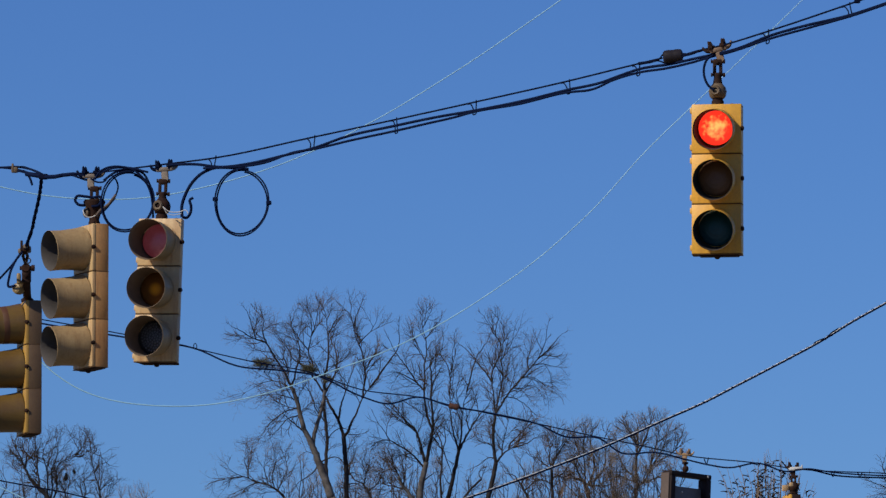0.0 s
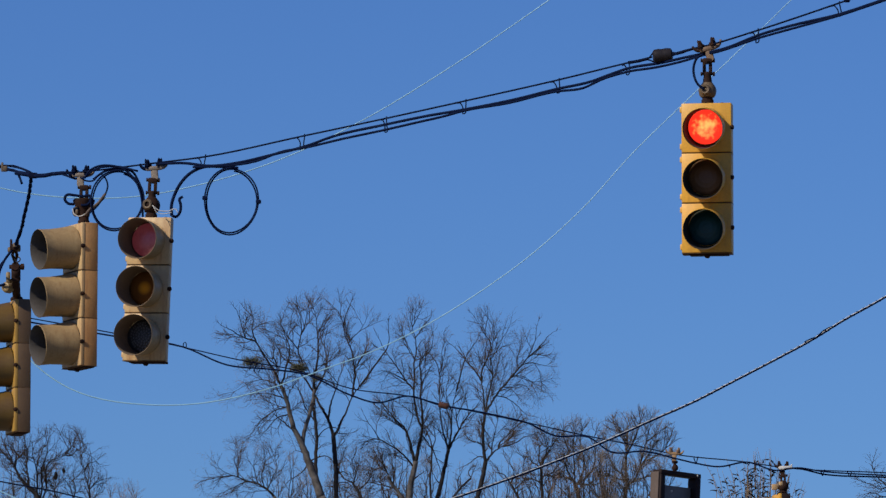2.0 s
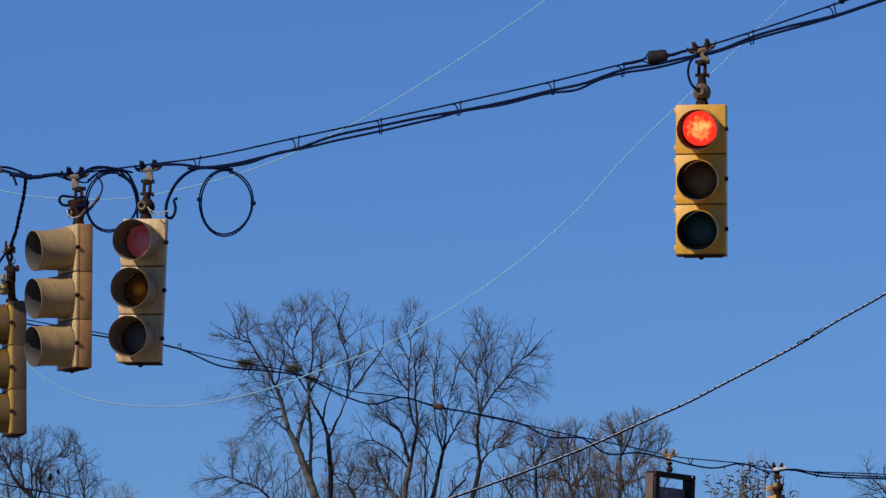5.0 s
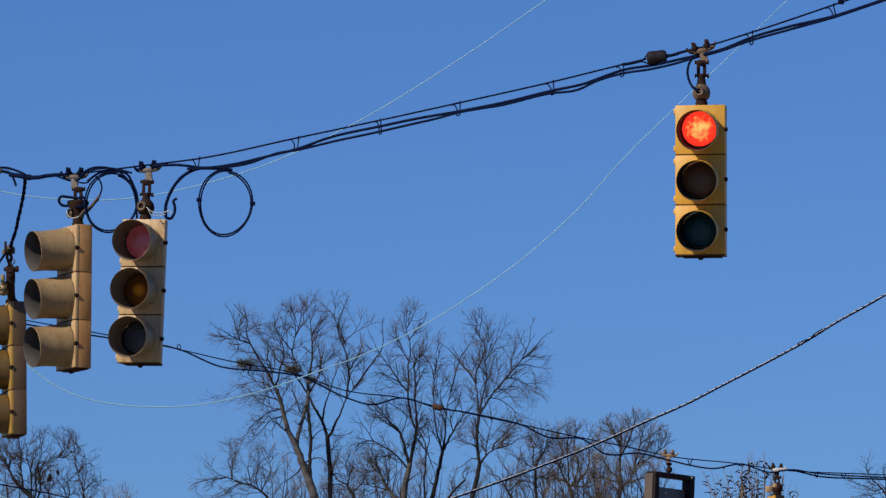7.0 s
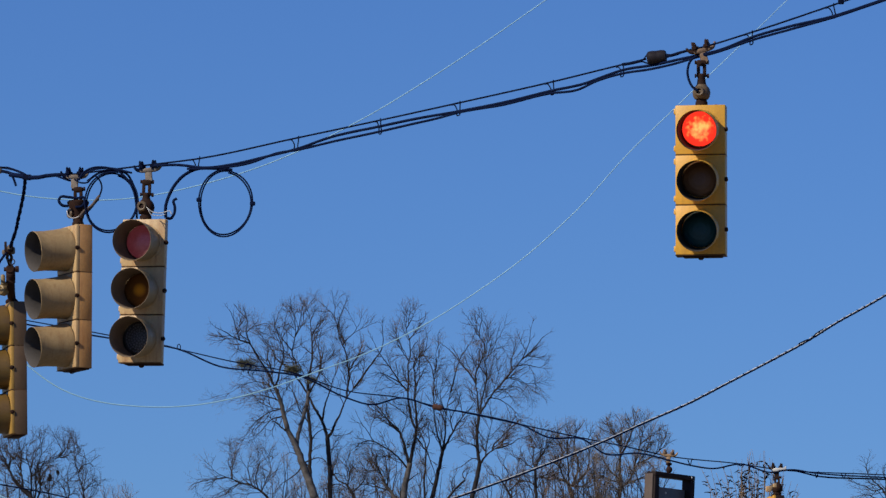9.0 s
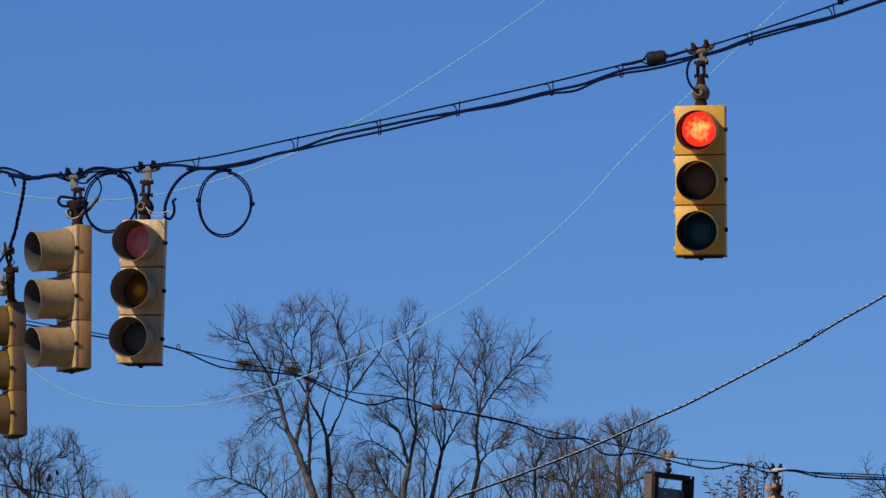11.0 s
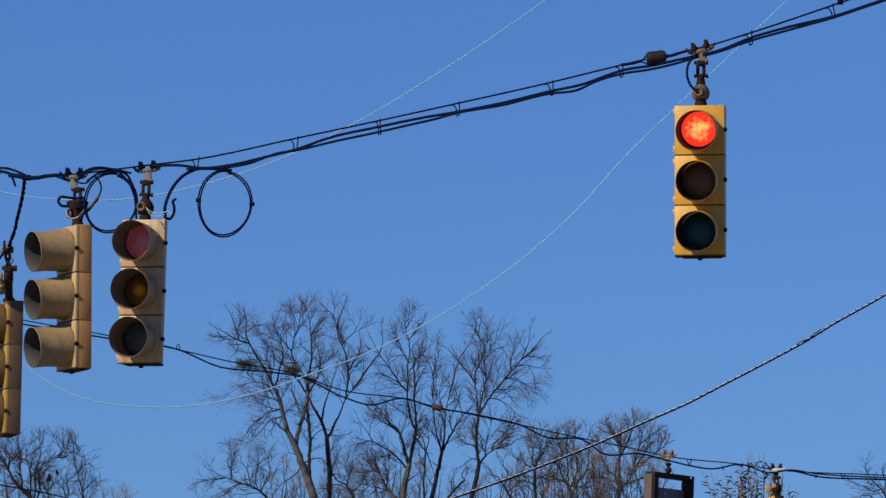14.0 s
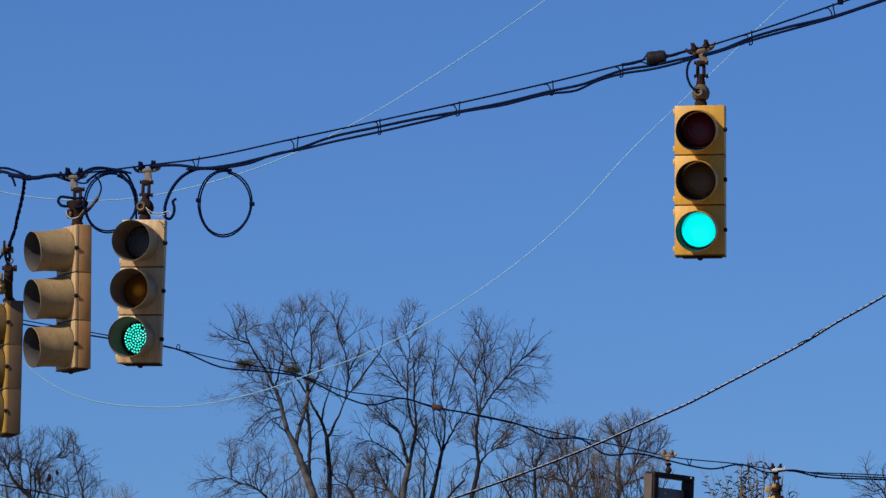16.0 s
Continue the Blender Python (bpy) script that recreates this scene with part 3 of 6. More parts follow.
def signal_head(name_label, at, facing, lean, top, paint, lenses, group="signal heads", shell=None, rim=0.1065, dip=6, width=0.240, reach=0.169, knob=0.015, ball=M_RUST, taper=1.0, aside=0.0, fat=1.0, bell=False):
    """A three-section head hung at its pin. top: how far its roof lies under the pin."""
    head = thing("traffic_signal", hung(at, facing, lean), name_label, "traffic light", group)
    # clevis link, entrance fitting, nipple
    across = Matrix.Rotation(radians(facing), 4, "Z")
    zb = -top + 0.070
    bm = box((0.050, 0.036, 0.030), (0, 0, -0.030), 0.009, turn=across)
    for s in (-1, 1):
        box((0.017, 0.030, 0.060), across @ Vector((0.0155 * s, 0, -0.068)), 0.005, bm, turn=across)
    spin([(0, -0.086), (0.021, -0.086), (0.023, -0.096), (0.019, -0.106), (0.025, zb + 0.034), (0, zb + 0.034)], sides=14, bm=bm)
    part("clevis_link", bm, M_RUST, head)
    for z in (-0.026, -0.095):
        bm = spin([(0, -0.034), (0.010, -0.034), (0.010, -0.026), (0.006, -0.026), (0.006, 0.026), (0.011, 0.026), (0.011, 0.038), (0, 0.038)], "X", (0, 0, z), 10, turn=across)
        part("pin_bolt", bm, M_RUST, head)
    bm = spin([(r * fat, h) for r, h in ((0, 0.046), (0.018, 0.046), (0.026, 0.038), (0.040, 0.020), (0.046, 0.0), (0.042, -0.022), (0.034, -0.034), (0, -0.034))], at=(0, 0, zb), sides=24)
    spin([(0, 0), (0.026, 0.0), (0.026, 0.046), (0.020, 0.052), (0.014, 0.050), (0.012, 0.040), (0, 0.040)], "Y", (-0.008, 0, zb), 20, bm)
    part("entrance_fitting", bm, ball, head)
    bm = spin([(0.014, 0.052), (0.014, 0.044), (0.026, 0.040), (0.0275, 0.046), (0.021, 0.0535), (0.014, 0.052)], "Y", (-0.008, 0, zb), 20)
    part("entrance_ring", bm, M_BRASS, head, "tarnished bronze cable entrance")
    part("nipple", spin([(0, -0.01), (0.031, -0.01), (0.031, 0.018), (0.027, 0.020), (0.027, 0.044), (0, 0.044)], at=(0, 0, -top + 0.004), sides=18), M_RUST, head)
    part("vent_plug", spin([(0, 0), (0.009, 0), (0.009, 0.005), (0.005, 0.007), (0, 0.007)], at=(0.075 + aside, -0.020, -top - 0.002), sides=12), M_RUST, head)
    for i, (mat, nm) in enumerate(lenses):
        signal_section(head, -top - 0.127 - 0.254 * i, paint, shell or paint, mat, nm, rim, dip, width, reach, knob=knob, taper=taper, bell=bell).location = (aside, FORWARD, 0)
    zf = -top - 0.762
    bm = box((0.200, 0.066, 0.012), (0.008, 0.02, zf - 0.002), 0.005)
    spin([(0, -0.016), (0.008, -0.016), (0.014, -0.010), (0.014, 0.0), (0, 0)], at=(0, 0, zf - 0.006), sides=14, bm=bm)
    part("base_plate", bm, M_RUST, head).location = (aside, FORWARD, 0)
    return head


def hung(at, facing, swing):
    """The pose of a head: turned to its road, swung in the plane across the view."""
    return Matrix.Translation(at) @ Matrix.Rotation(radians(swing), 4, "Y") @ Matrix.Rotation(radians(-facing), 4, "Z")


PIN_R, PIN_C, PIN_B, PIN_A = (1.385, 31.2, 6.41), (-1.475, 32.7, 6.002), (-1.849, 32.9, 5.99), (-2.137, 33.03, 6.041)
FACE_R, FACE_C, FACE_B, FACE_A = 8.5, 17.0, 62, 74

hanger_clamp((1.388, 31.2, 6.444), -14, M_TANIRON)
hanger_clamp((-1.469, 32.7, 6.038), -5, M_GALV, M_STRAND)
hanger_clamp((-1.868, 32.9, 6.029), 0, M_GALV, M_STRAND)

head_r = signal_head("bright yellow three-lamp traffic signal hanging from the span wire", PIN_R, FACE_R, 0, 0.250, M_YELLOW,
                     ((L_RED, "red_lens"), (L_AMBER, "amber_lens"), (L_GREEN, "green_lens")), rim=0.1015, dip=10, width=0.252, knob=0.017, ball=M_BRASS)
head_c = signal_head("faded beige traffic signal with tunnel visors and diode lamps", PIN_C, FACE_C, 1.8, 0.231, M_BEIGE,
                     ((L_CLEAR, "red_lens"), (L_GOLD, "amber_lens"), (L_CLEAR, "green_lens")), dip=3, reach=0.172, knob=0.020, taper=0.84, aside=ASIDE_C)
head_b = signal_head("faded beige traffic signal facing the side road", PIN_B, FACE_B, 0, 0.228, M_BEIGE,
                     ((L_CLEAR, "red_lens"), (L_CLEAR, "amber_lens"), (L_CLEAR, "green_lens")), shell=M_TAN, reach=0.186, knob=0.009, fat=0.74, bell=True)

# the lamps that light up
lamp_red = lamp_disc(head_r, 0, G_RED, "red_lamp")
lamp_green = lamp_disc(head_r, 0, G_GREEN, "green_lamp")
diode_red = lamp_disc(head_c, 0, G_REDLED, "red_lamp", r=0.0895)
diode_green = lamp_disc(head_c, 0, G_LED, "green_diodes", dots=6)

for z in (-0.231 - 0.127, -0.231 - 0.635):
    dim = lamp_disc(head_c, 0, M_DIODE, "diode_array", dots=6)
    dim.location = (ASIDE_C + 0.009, FORWARD - 0.0505, z)

# signal cable into each entrance fitting
pig = thing("pigtail_cable", (1.34, 31.15, 6.316), "short black cable bowed into the signal head", "cable")
o = pig.location
cable("sheath", [Vector(p) - o for p in [(1.36, 31.15, 6.408), (1.331, 31.15, 6.388), (1.314, 31.15, 6.345), (1.317, 31.15, 6.293), (1.336, 31.15, 6.253), (1.365, 31.15, 6.23)]], 0.0062, M_RUBBER, pig)

unturn = Matrix.Rotation(radians(FACE_B), 3, "Z")


def beside_b(pts):
    return [unturn @ (Vector(p) - Vector(PIN_B)) for p in pts]


part("wire_bonnet", spin([(0.0, 0.010), (0.050, 0.009), (0.059, 0.002), (0.058, -0.006), (0.049, -0.026), (0.038, -0.052), (0.032, -0.074), (0, -0.074)], at=(0, 0, -0.098), sides=20), M_RUST, head_b, "rusty flared cap")
cable("wire_loop", beside_b([(-1.897, 32.85, 5.866), (-1.933, 32.85, 5.872), (-1.948, 32.85, 5.896), (-1.939, 32.85, 5.914), (-1.897, 32.85, 5.914), (-1.852, 32.85, 5.908), (-1.816, 32.85, 5.911), (-1.81, 32.85, 5.89), (-1.825, 32.85, 5.866), (-1.861, 32.85, 5.86)]), 0.0075, M_RUBBER, head_b)
cable("tape_tie", beside_b([(-1.904, 32.82, 5.838), (-1.895, 32.82, 5.81), (-1.871, 32.82, 5.798), (-1.841, 32.82, 5.807), (-1.817, 32.82, 5.825)]), 0.0030, M_TAPE, head_b, "pale tape tie")
cable("taped_lead", beside_b([(-1.835, 32.83, 5.803), (-1.812, 32.83, 5.833), (-1.782, 32.83, 5.857), (-1.758, 32.83, 5.881), (-1.737, 32.83, 5.905)]), 0.0085, M_COVER, head_b, "grey taped cable lead")

# the head on the drop wire
head_a = thing("traffic_signal", hung(PIN_A, 0, 0), "golden yellow traffic signal swinging from a dropped wire", "traffic light", "signal heads")
turn_a = Matrix.Rotation(radians(-FACE_A), 4, "Z")
pin = Vector(PIN_A)
hook = Vector((-2.357, 35.0, 5.901)) - pin
roof = Vector((-2.382, 35.6, 5.665)) - pin
core = smooth_line([Vector(p) - pin for p in ((-2.137, 33.03, 6.041), (-2.185, 33.6, 6.022), (-2.251, 34.2, 5.975), (-2.331, 34.9, 5.936), (-2.357, 35.0, 5.894))], 40)
for phase in (0.0, math.pi):         # two strands laid round each other
    strand = []
    for i, p in enumerate(core):
        a = phase + i * 0.27
        strand.append(p + Vector((math.cos(a) * 0.0030, 0, math.sin(a) * 0.0022)))
    Tubes().add(strand, 0.0076, sides=6).done("drop_wire", M_RUBBER, head_a)
bm = box((0.05, 0.035, 0.035), hook, 0.01)
box((0.014, 0.014, 0.06), hook + Vector((-0.018, -0.01, 0.015)), 0.004, bm)
box((0.014, 0.014, 0.05), hook + Vector((0.018, -0.01, 0.012)), 0.004, bm)
part("clamp", bm, M_RUST, head_a)
down = lambda k, x=0.0, y=0.0: hook.lerp(roof, k) + Vector((x, y, 0))
for x in (-0.013, 0.013):
    Tubes().add([down(0.0), down(0.14, x), down(0.28)], 0.009, 0.009, 8).done("shackle", M_RUST, head_a)
part("chain_ring", spin([(0.012, -0.004), (0.018, -0.004), (0.018, 0.004), (0.012, 0.004), (0.012, -0.004)], "Y", down(0.23, 0.016, -0.02), 14), M_GALV, head_a, "bright steel ring")
bm = box((0.030, 0.030, 0.030), down(0.05, -0.024, -0.004), 0.008)
box((0.026, 0.028, 0.040), down(0.02, 0.022, -0.004), 0.008, bm)
spin([(0, -0.012), (0.012, -0.012), (0.013, 0.0), (0.009, 0.012), (0, 0.013)], at=down(-0.04, 0.004, -0.01), sides=10, bm=bm)
part("clamp_jaw", bm, M_BRASS, head_a)
bm = spin([(0, -0.017), (0.020, -0.017), (0.026, -0.012), (0.026, 0.012), (0.020, 0.017), (0, 0.017)], "Y", down(0.36, 0.002), 18)
part("hanger_eye", bm, M_RUST, head_a)
bm = box((0.052, 0.032, 0.080), down(0.50, 0.002), 0.008)
part("hanger_plate", bm, M_RUST, head_a)
part("pin_bolt", spin([(0, -0.034), (0.012, -0.034), (0.012, 0.030), (0.018, 0.032), (0.018, 0.050), (0, 0.052)], "X", down(0.36), 8), M_RUST, head_a)
Tubes().add([down(0.45), down(0.62), down(0.86), roof + Vector((0, 0, 0.03)), roof], 0.0235, 0.0235, 14).done("stem", M_RUST, head_a)
part("collar", spin([(0, -0.010), (0.030, -0.008), (0.036, 0.0), (0.036, 0.012), (0.028, 0.020), (0, 0.020)], at=roof + Vector((0, 0, 0.004)), sides=18), M_RUST, head_a)
bm = box((0.024, 0.030, 0.062), down(0.56, -0.042, -0.012), 0.009)
box((0.030, 0.030, 0.022), down(0.63, -0.026, -0.012), 0.007, bm)
part("cable_bracket", bm, M_TANFIT, head_a, "sunlit tan cable bracket")
bm = spin([(0, -0.020), (0.026, -0.018), (0.034, -0.006), (0.033, 0.018), (0.027, 0.034), (0.018, 0.038), (0.015, 0.030), (0, 0.028)], "Y", down(0.75, -0.040, -0.012), 20, turn=Matrix.Rotation(radians(-35), 4, "Z"))
part("entrance_fitting", bm, M_TANFIT, head_a, "sunlit tan cable entrance")
cable("signal_cable", [hook + Vector(p) for p in ((0, 0, 0), (-0.05, -0.02, -0.07), (-0.085, -0.03, -0.16), (-0.088, -0.03, -0.22), (-0.05, -0.045, -0.215))], 0.007, M_RUBBER, head_a)
cable("guy_wire", [hook, *[Vector(p) - pin for p in ((-2.446, 35.2, 5.828), (-2.524, 35.4, 5.781), (-2.761, 36.0, 5.677))]], 0.006, M_STRAND, head_a)
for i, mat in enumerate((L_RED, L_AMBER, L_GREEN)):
    sec = signal_section(head_a, -0.127 - 0.254 * i, M_GOLDEN, M_OCHRE_SHADE, mat, ("red_lens", "amber_lens", "green_lens")[i], hood=M_OCHRE, bell=True)
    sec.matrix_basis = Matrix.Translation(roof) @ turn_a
    if i == 0:
        band = [(0.1078, 0.078), (0.1085, 0.082), (0.1067, 0.108), (0.1055, 0.112)]
        part("stain_band", spin(band, "Y", (0, -0.045, -0.127), 48, turn=Matrix.Rotation(radians(6), 4, "X")), M_REDBAND, sec, "faded red-brown stripe round the visor")
bm = box((0.20, 0.066, 0.012), (0.008, 0.02, -0.764), 0.005)
base = part("base_plate", bm, M_RUST, head_a)
base.matrix_basis = Matrix.Translation(roof) @ turn_a

# ---- far span wire ----
far = thing("span_wire", (0.094, 52, 6.659), "distant sagging span wire with a signal cable tied to it", "span wire")


def on_far(pts):
    return [Vector(p) - far.location for p in pts]


cable("messenger_wire", on_far([(-10.9, 52, 9.6), *[(-5.126, 52.0, 7.751), (-3.35, 52.0, 7.39), (-2.688, 52.0, 7.271), (-2.144, 52.0, 7.162), (-1.577, 52.0, 7.034), (-1.128, 52.0, 6.953), (-0.679, 52.0, 6.801), (-0.184, 52.0, 6.735), (0.094, 52.0, 6.664), (0.406, 52.0, 6.597), (0.783, 52.0, 6.517), (1.301, 52.0, 6.403), (1.678, 52.0, 6.328), (2.017, 52.0, 6.252), (2.62, 52.0, 6.186), (2.902, 52.0, 6.143), (3.693, 52.0, 6.101), (5.256, 52.0, 6.044)], (11.9, 52, 6.9)]), 0.0048, M_STRAND, far)
cable("signal_cable", on_far([(-10.9, 52, 9.5), *[(-5.124, 51.98, 7.725), (-3.348, 51.98, 7.354), (-2.663, 51.98, 7.24), (-2.072, 51.98, 7.145), (-1.718, 51.98, 6.998), (-1.34, 51.98, 6.96), (-1.057, 51.98, 6.918), (-0.679, 51.98, 6.742), (-0.467, 51.98, 6.681), (-0.208, 51.98, 6.737), (0.075, 51.98, 6.657), (0.311, 51.98, 6.619), (0.57, 51.98, 6.567), (0.782, 51.98, 6.515), (1.018, 51.98, 6.406), (1.301, 51.98, 6.392), (1.489, 51.98, 6.269), (1.771, 51.98, 6.274), (2.016, 51.98, 6.217), (2.195, 51.98, 6.174), (2.383, 51.98, 6.146), (2.619, 51.98, 6.184), (2.877, 51.98, 6.113), (2.995, 51.98, 6.132), (3.277, 51.98, 6.08), (3.691, 51.98, 6.061), (5.254, 51.98, 6.019)], (11.9, 52, 6.85)]), 0.0070, M_RUBBER, far)
cable("signal_cable", on_far([(2.93, 51.96, 6.125), (3.04, 51.96, 6.135), (3.23, 51.96, 6.107), (3.42, 51.96, 6.090), (3.61, 51.96, 6.080), (3.83, 51.96, 6.070), (5.25, 51.96, 6.03), (11.9, 52, 6.87)]), 0.0060, M_RUBBER, far)
for a, b, c in ([(2.177, 52.0, 6.223), (2.215, 52.0, 6.233), (2.196, 52.0, 6.171)], [(2.591, 52.0, 6.181), (2.648, 52.0, 6.19), (2.62, 52.0, 6.171)], [(3.232, 52.0, 6.12), (3.269, 52.0, 6.124), (3.25, 52.0, 6.072)], [(3.458, 52.0, 6.105), (3.495, 52.0, 6.11), (3.476, 52.0, 6.063)]):
    a, b, c = on_far((a, b, c))
    cable("cable_tie", [a, a.lerp(c, 0.5), c, b.lerp(c, 0.5), b], 0.0045, M_STRAND, far, step=3, sides=5)
o = on_far([(-2.07, 51.97, 7.150)])[0]
ring = [o + Vector((0.013 * math.cos(a), 0, 0.012 + 0.024 * math.sin(a))) for a in (math.pi * k / 7 for k in range(-4, 11))]
cable("cable_tie", ring, 0.0040, M_STRAND, far, step=3, sides=5)
for x, z in ((-3.62, 7.43), (-1.50, 6.995), (-1.46, 6.985)):
    o = on_far([(x, 51.97, z)])[0]
    cable("cable_tie", [o + Vector((-0.03, 0, -0.045)), o + Vector((0.0, 0, 0.03)), o + Vector((0.035, 0, 0.012)), o + Vector((0.005, 0, -0.05))], 0.0040, M_STRAND, far, step=3, sides=5)
o = on_far([(0.09, 51.97, 6.656)])[0]
part("strain_insulator", spin([(0, -0.042), (0.017, -0.042), (0.024, -0.033), (0.026, -0.012), (0.022, 0.0), (0.026, 0.012), (0.024, 0.033), (0.017, 0.042), (0, 0.042)], "X", o, 16, turn=Matrix.Rotation(radians(12), 4, "Y")), M_CLAY, far, "red-brown strain insulator")

hanger_clamp((2.017, 52, 6.258), 4, M_FITTING, M_TANIRON, M_FITTING, "rusty bronze clamp on the distant span wire")
taped = hanger_clamp((2.921, 52, 6.143), 3, M_TAPE, M_RUST, M_RUST, "clamp wrapped with pale tape on the distant span wire")

part("tape_wrap", box((0.115, 0.044, 0.030), (0.022, -0.012, -0.004), 0.010, turn=Matrix.Rotation(radians(-6), 4, "Y")), M_TAPE, taped, "pale tape wrapping")

# framed sign box
sign = thing("hanging_sign_box", Matrix.Translation((2.021, 52, 6.223)) @ Matrix.Rotation(radians(2.5), 4, "Y") @ Matrix.Rotation(radians(45), 4, "Z"), "dark bronze framed sign box hanging from the distant wire", "sign")
bm = box((0.022, 0.022, 0.13), (0, 0, -0.062), 0.006)
spin([(0, -0.026), (0.018, -0.022), (0.027, -0.008), (0.027, 0.010), (0.016, 0.026), (0, 0.030)], at=(0.006, 0, -0.086), sides=14, bm=bm)
box((0.05, 0.03, 0.022), (0, 0, -0.036), 0.006, bm)
part("hanger_stem", bm, M_RUST, sign)
zt, xc = -0.116, 0.032
part("top_rail", box((0.49, 0.100, 0.040), (xc, 0, zt - 0.020), 0.005), M_BRONZEBOX, sign)
part("bottom_rail", box((0.49, 0.100, 0.055), (xc, 0, zt - 0.60), 0.005), M_BRONZEBOX, sign)
for x in (-0.217, 0.217):
    part("side_rail", box((0.056, 0.098, 0.531), (xc + x, 0, zt - 0.3065), 0.005), M_BRONZEBOX, sign)
part("side_cover", box((0.012, 0.09, 0.58), (xc - 0.253, 0.012, zt - 0.31), 0.004), M_COVER, sign, "brown weathered side cover")
part("panel", box((0.376, 0.02, 0.45), (xc, 0.02, zt - 0.345), 0.004), M_PANEL, sign)
for x, z in ((-0.05, -0.165), (0.20, -0.016)):
    part("rivet", spin([(0, 0), (0.010, 0), (0.007, 0.007), (0, 0.009)], "Y", (xc + x, 0.008 if x < 0 else -0.050, zt + z), 10), M_TAPE, sign)

PIN_F = (2.921, 52, 6.101)
head_f = signal_head("yellow-visored dark traffic signal hanging from the distant wire", PIN_F, 78, 0, 0.184, M_YELLOW,
                     ((L_RED, "red_lens"), (L_AMBER, "amber_lens"), (L_GREEN, "green_lens")), shell=M_BRONZEBOX)
turn_f = Matrix.Rotation(radians(78), 3, "Z")
for p, w in zip([(2.844, 51.9, 5.969), (2.896, 51.9, 5.998)], (0.044, 0.030)):
    part("terminal_cover", box((w, w, w * 1.1), turn_f @ (Vector(p) - Vector(PIN_F)), 0.006), M_BEIGE, head_f, "sunlit tan terminal cover")


# ---- service lines and lashed cable ----
def line(name, pts, r, mat, label, faint_r=None):
    """A single wire; its fading brightness is put in as a taper where given."""
    t = thing(name, pts[len(pts) // 2], label, "cable")
    o = t.location.copy()
    Tubes().add(smooth_line([Vector(p) - o for p in pts], 8), r, faint_r, sides=6).done("wire", mat, t)
    return t


line("service_line", [(-7.4, 45, 8.9), *[(-4.242, 45.0, 7.84), (-3.214, 45.0, 7.58), (-2.927, 45.0, 7.522), (-2.639, 45.0, 7.493), (-2.148, 45.0, 7.501), (-1.656, 45.0, 7.596), (-1.165, 45.0, 7.749), (-0.509, 45.0, 8.06), (0.066, 45.0, 8.409), (0.848, 45.0, 8.945), (2.128, 45.0, 9.893), (3.793, 45.0, 11.301)], (6.9, 45, 13.6)], 0.0044, M_PALEWIRE, "thin pale overhead service line sagging across the sky", 0.0032)
line("service_line", [(-7.4, 45, 11.2), *[(-3.718, 45.2, 7.154), (-3.137, 45.2, 6.567), (-2.94, 45.2, 6.345), (-2.82, 45.2, 6.24), (-2.65, 45.2, 6.13), (-2.49, 45.2, 6.067), (-2.31, 45.2, 6.027), (-2.12, 45.2, 6.007), (-1.93, 45.2, 6.0), (-1.71, 45.2, 6.011), (-1.25, 45.2, 6.103), (-0.8, 45.2, 6.258), (-0.43, 45.2, 6.396), (-0.02, 45.2, 6.6), (0.39, 45.2, 6.86), (0.6, 45.2, 7.009), (1.095, 45.2, 7.444), (1.467, 45.2, 7.856), (1.811, 45.2, 8.193), (2.296, 45.2, 8.66), (2.629, 45.2, 8.986), (3.379, 45.2, 9.741), (4.637, 45.2, 11.005)], (6.9, 45.0, 14.0)], 0.0053, M_PALEWIRE, "thin pale overhead service line hanging in a deep curve", 0.0025)
line("utility_wire", [(-24, 80, 9.4), *[(-7.133, 80.0, 8.713), (-5.681, 80.0, 8.43), (-5.246, 80.0, 8.35), (-4.883, 80.0, 8.284), (-4.462, 80.0, 8.183), (-2.78, 80.0, 7.747)], (7.4, 80, 5.0)], 0.009, M_STRAND, "dark utility wire passing before distant trees")

line("service_line", [(-7.4, 45, 9.4), *[(-4.024, 45.1, 5.823), (-3.448, 45.1, 5.528), (-3.202, 45.1, 5.401), (-3.12, 45.1, 5.364), (-2.997, 45.1, 5.307), (-2.629, 45.1, 5.147), (-1.567, 45.1, 4.943), (0.473, 45.1, 4.902)], (6.9, 45, 4.6)], 0.0042, M_PALEWIRE, "pale service line sagging low past distant trees")

lashed = thing("lashed_cable", (1.767, 48, 6.191), "thick aerial cable spiralled with pale lashing wire", "cable")
run = [Vector(p) - lashed.location for p in [(-7.5, 45.0, 4.4), *[(-1.233, 48.0, 5.201), (-0.365, 48.0, 5.384), (0.2, 48.0, 5.567), (0.722, 48.0, 5.754), (0.939, 48.0, 5.837), (1.375, 48.0, 6.016), (1.663, 48.0, 6.147), (2.029, 48.0, 6.309), (2.248, 48.0, 6.423), (2.685, 48.0, 6.651), (2.903, 48.0, 6.769), (2.991, 48.0, 6.822), (3.122, 48.0, 6.905), (3.42, 48.0, 7.072), (4.22, 48.0, 7.551)], (6.9, 45.0, 8.9)]]
run = smooth_line(run, 14)
Tubes().add(run, 0.0068, sides=8).done("core", M_RUBBER, lashed)
top = Vector((0, -0.002, 0.0092))
Tubes().add([p + top for p in run], 0.0031, sides=6).done("support_strand", M_LASH, lashed, "pale steel support strand")
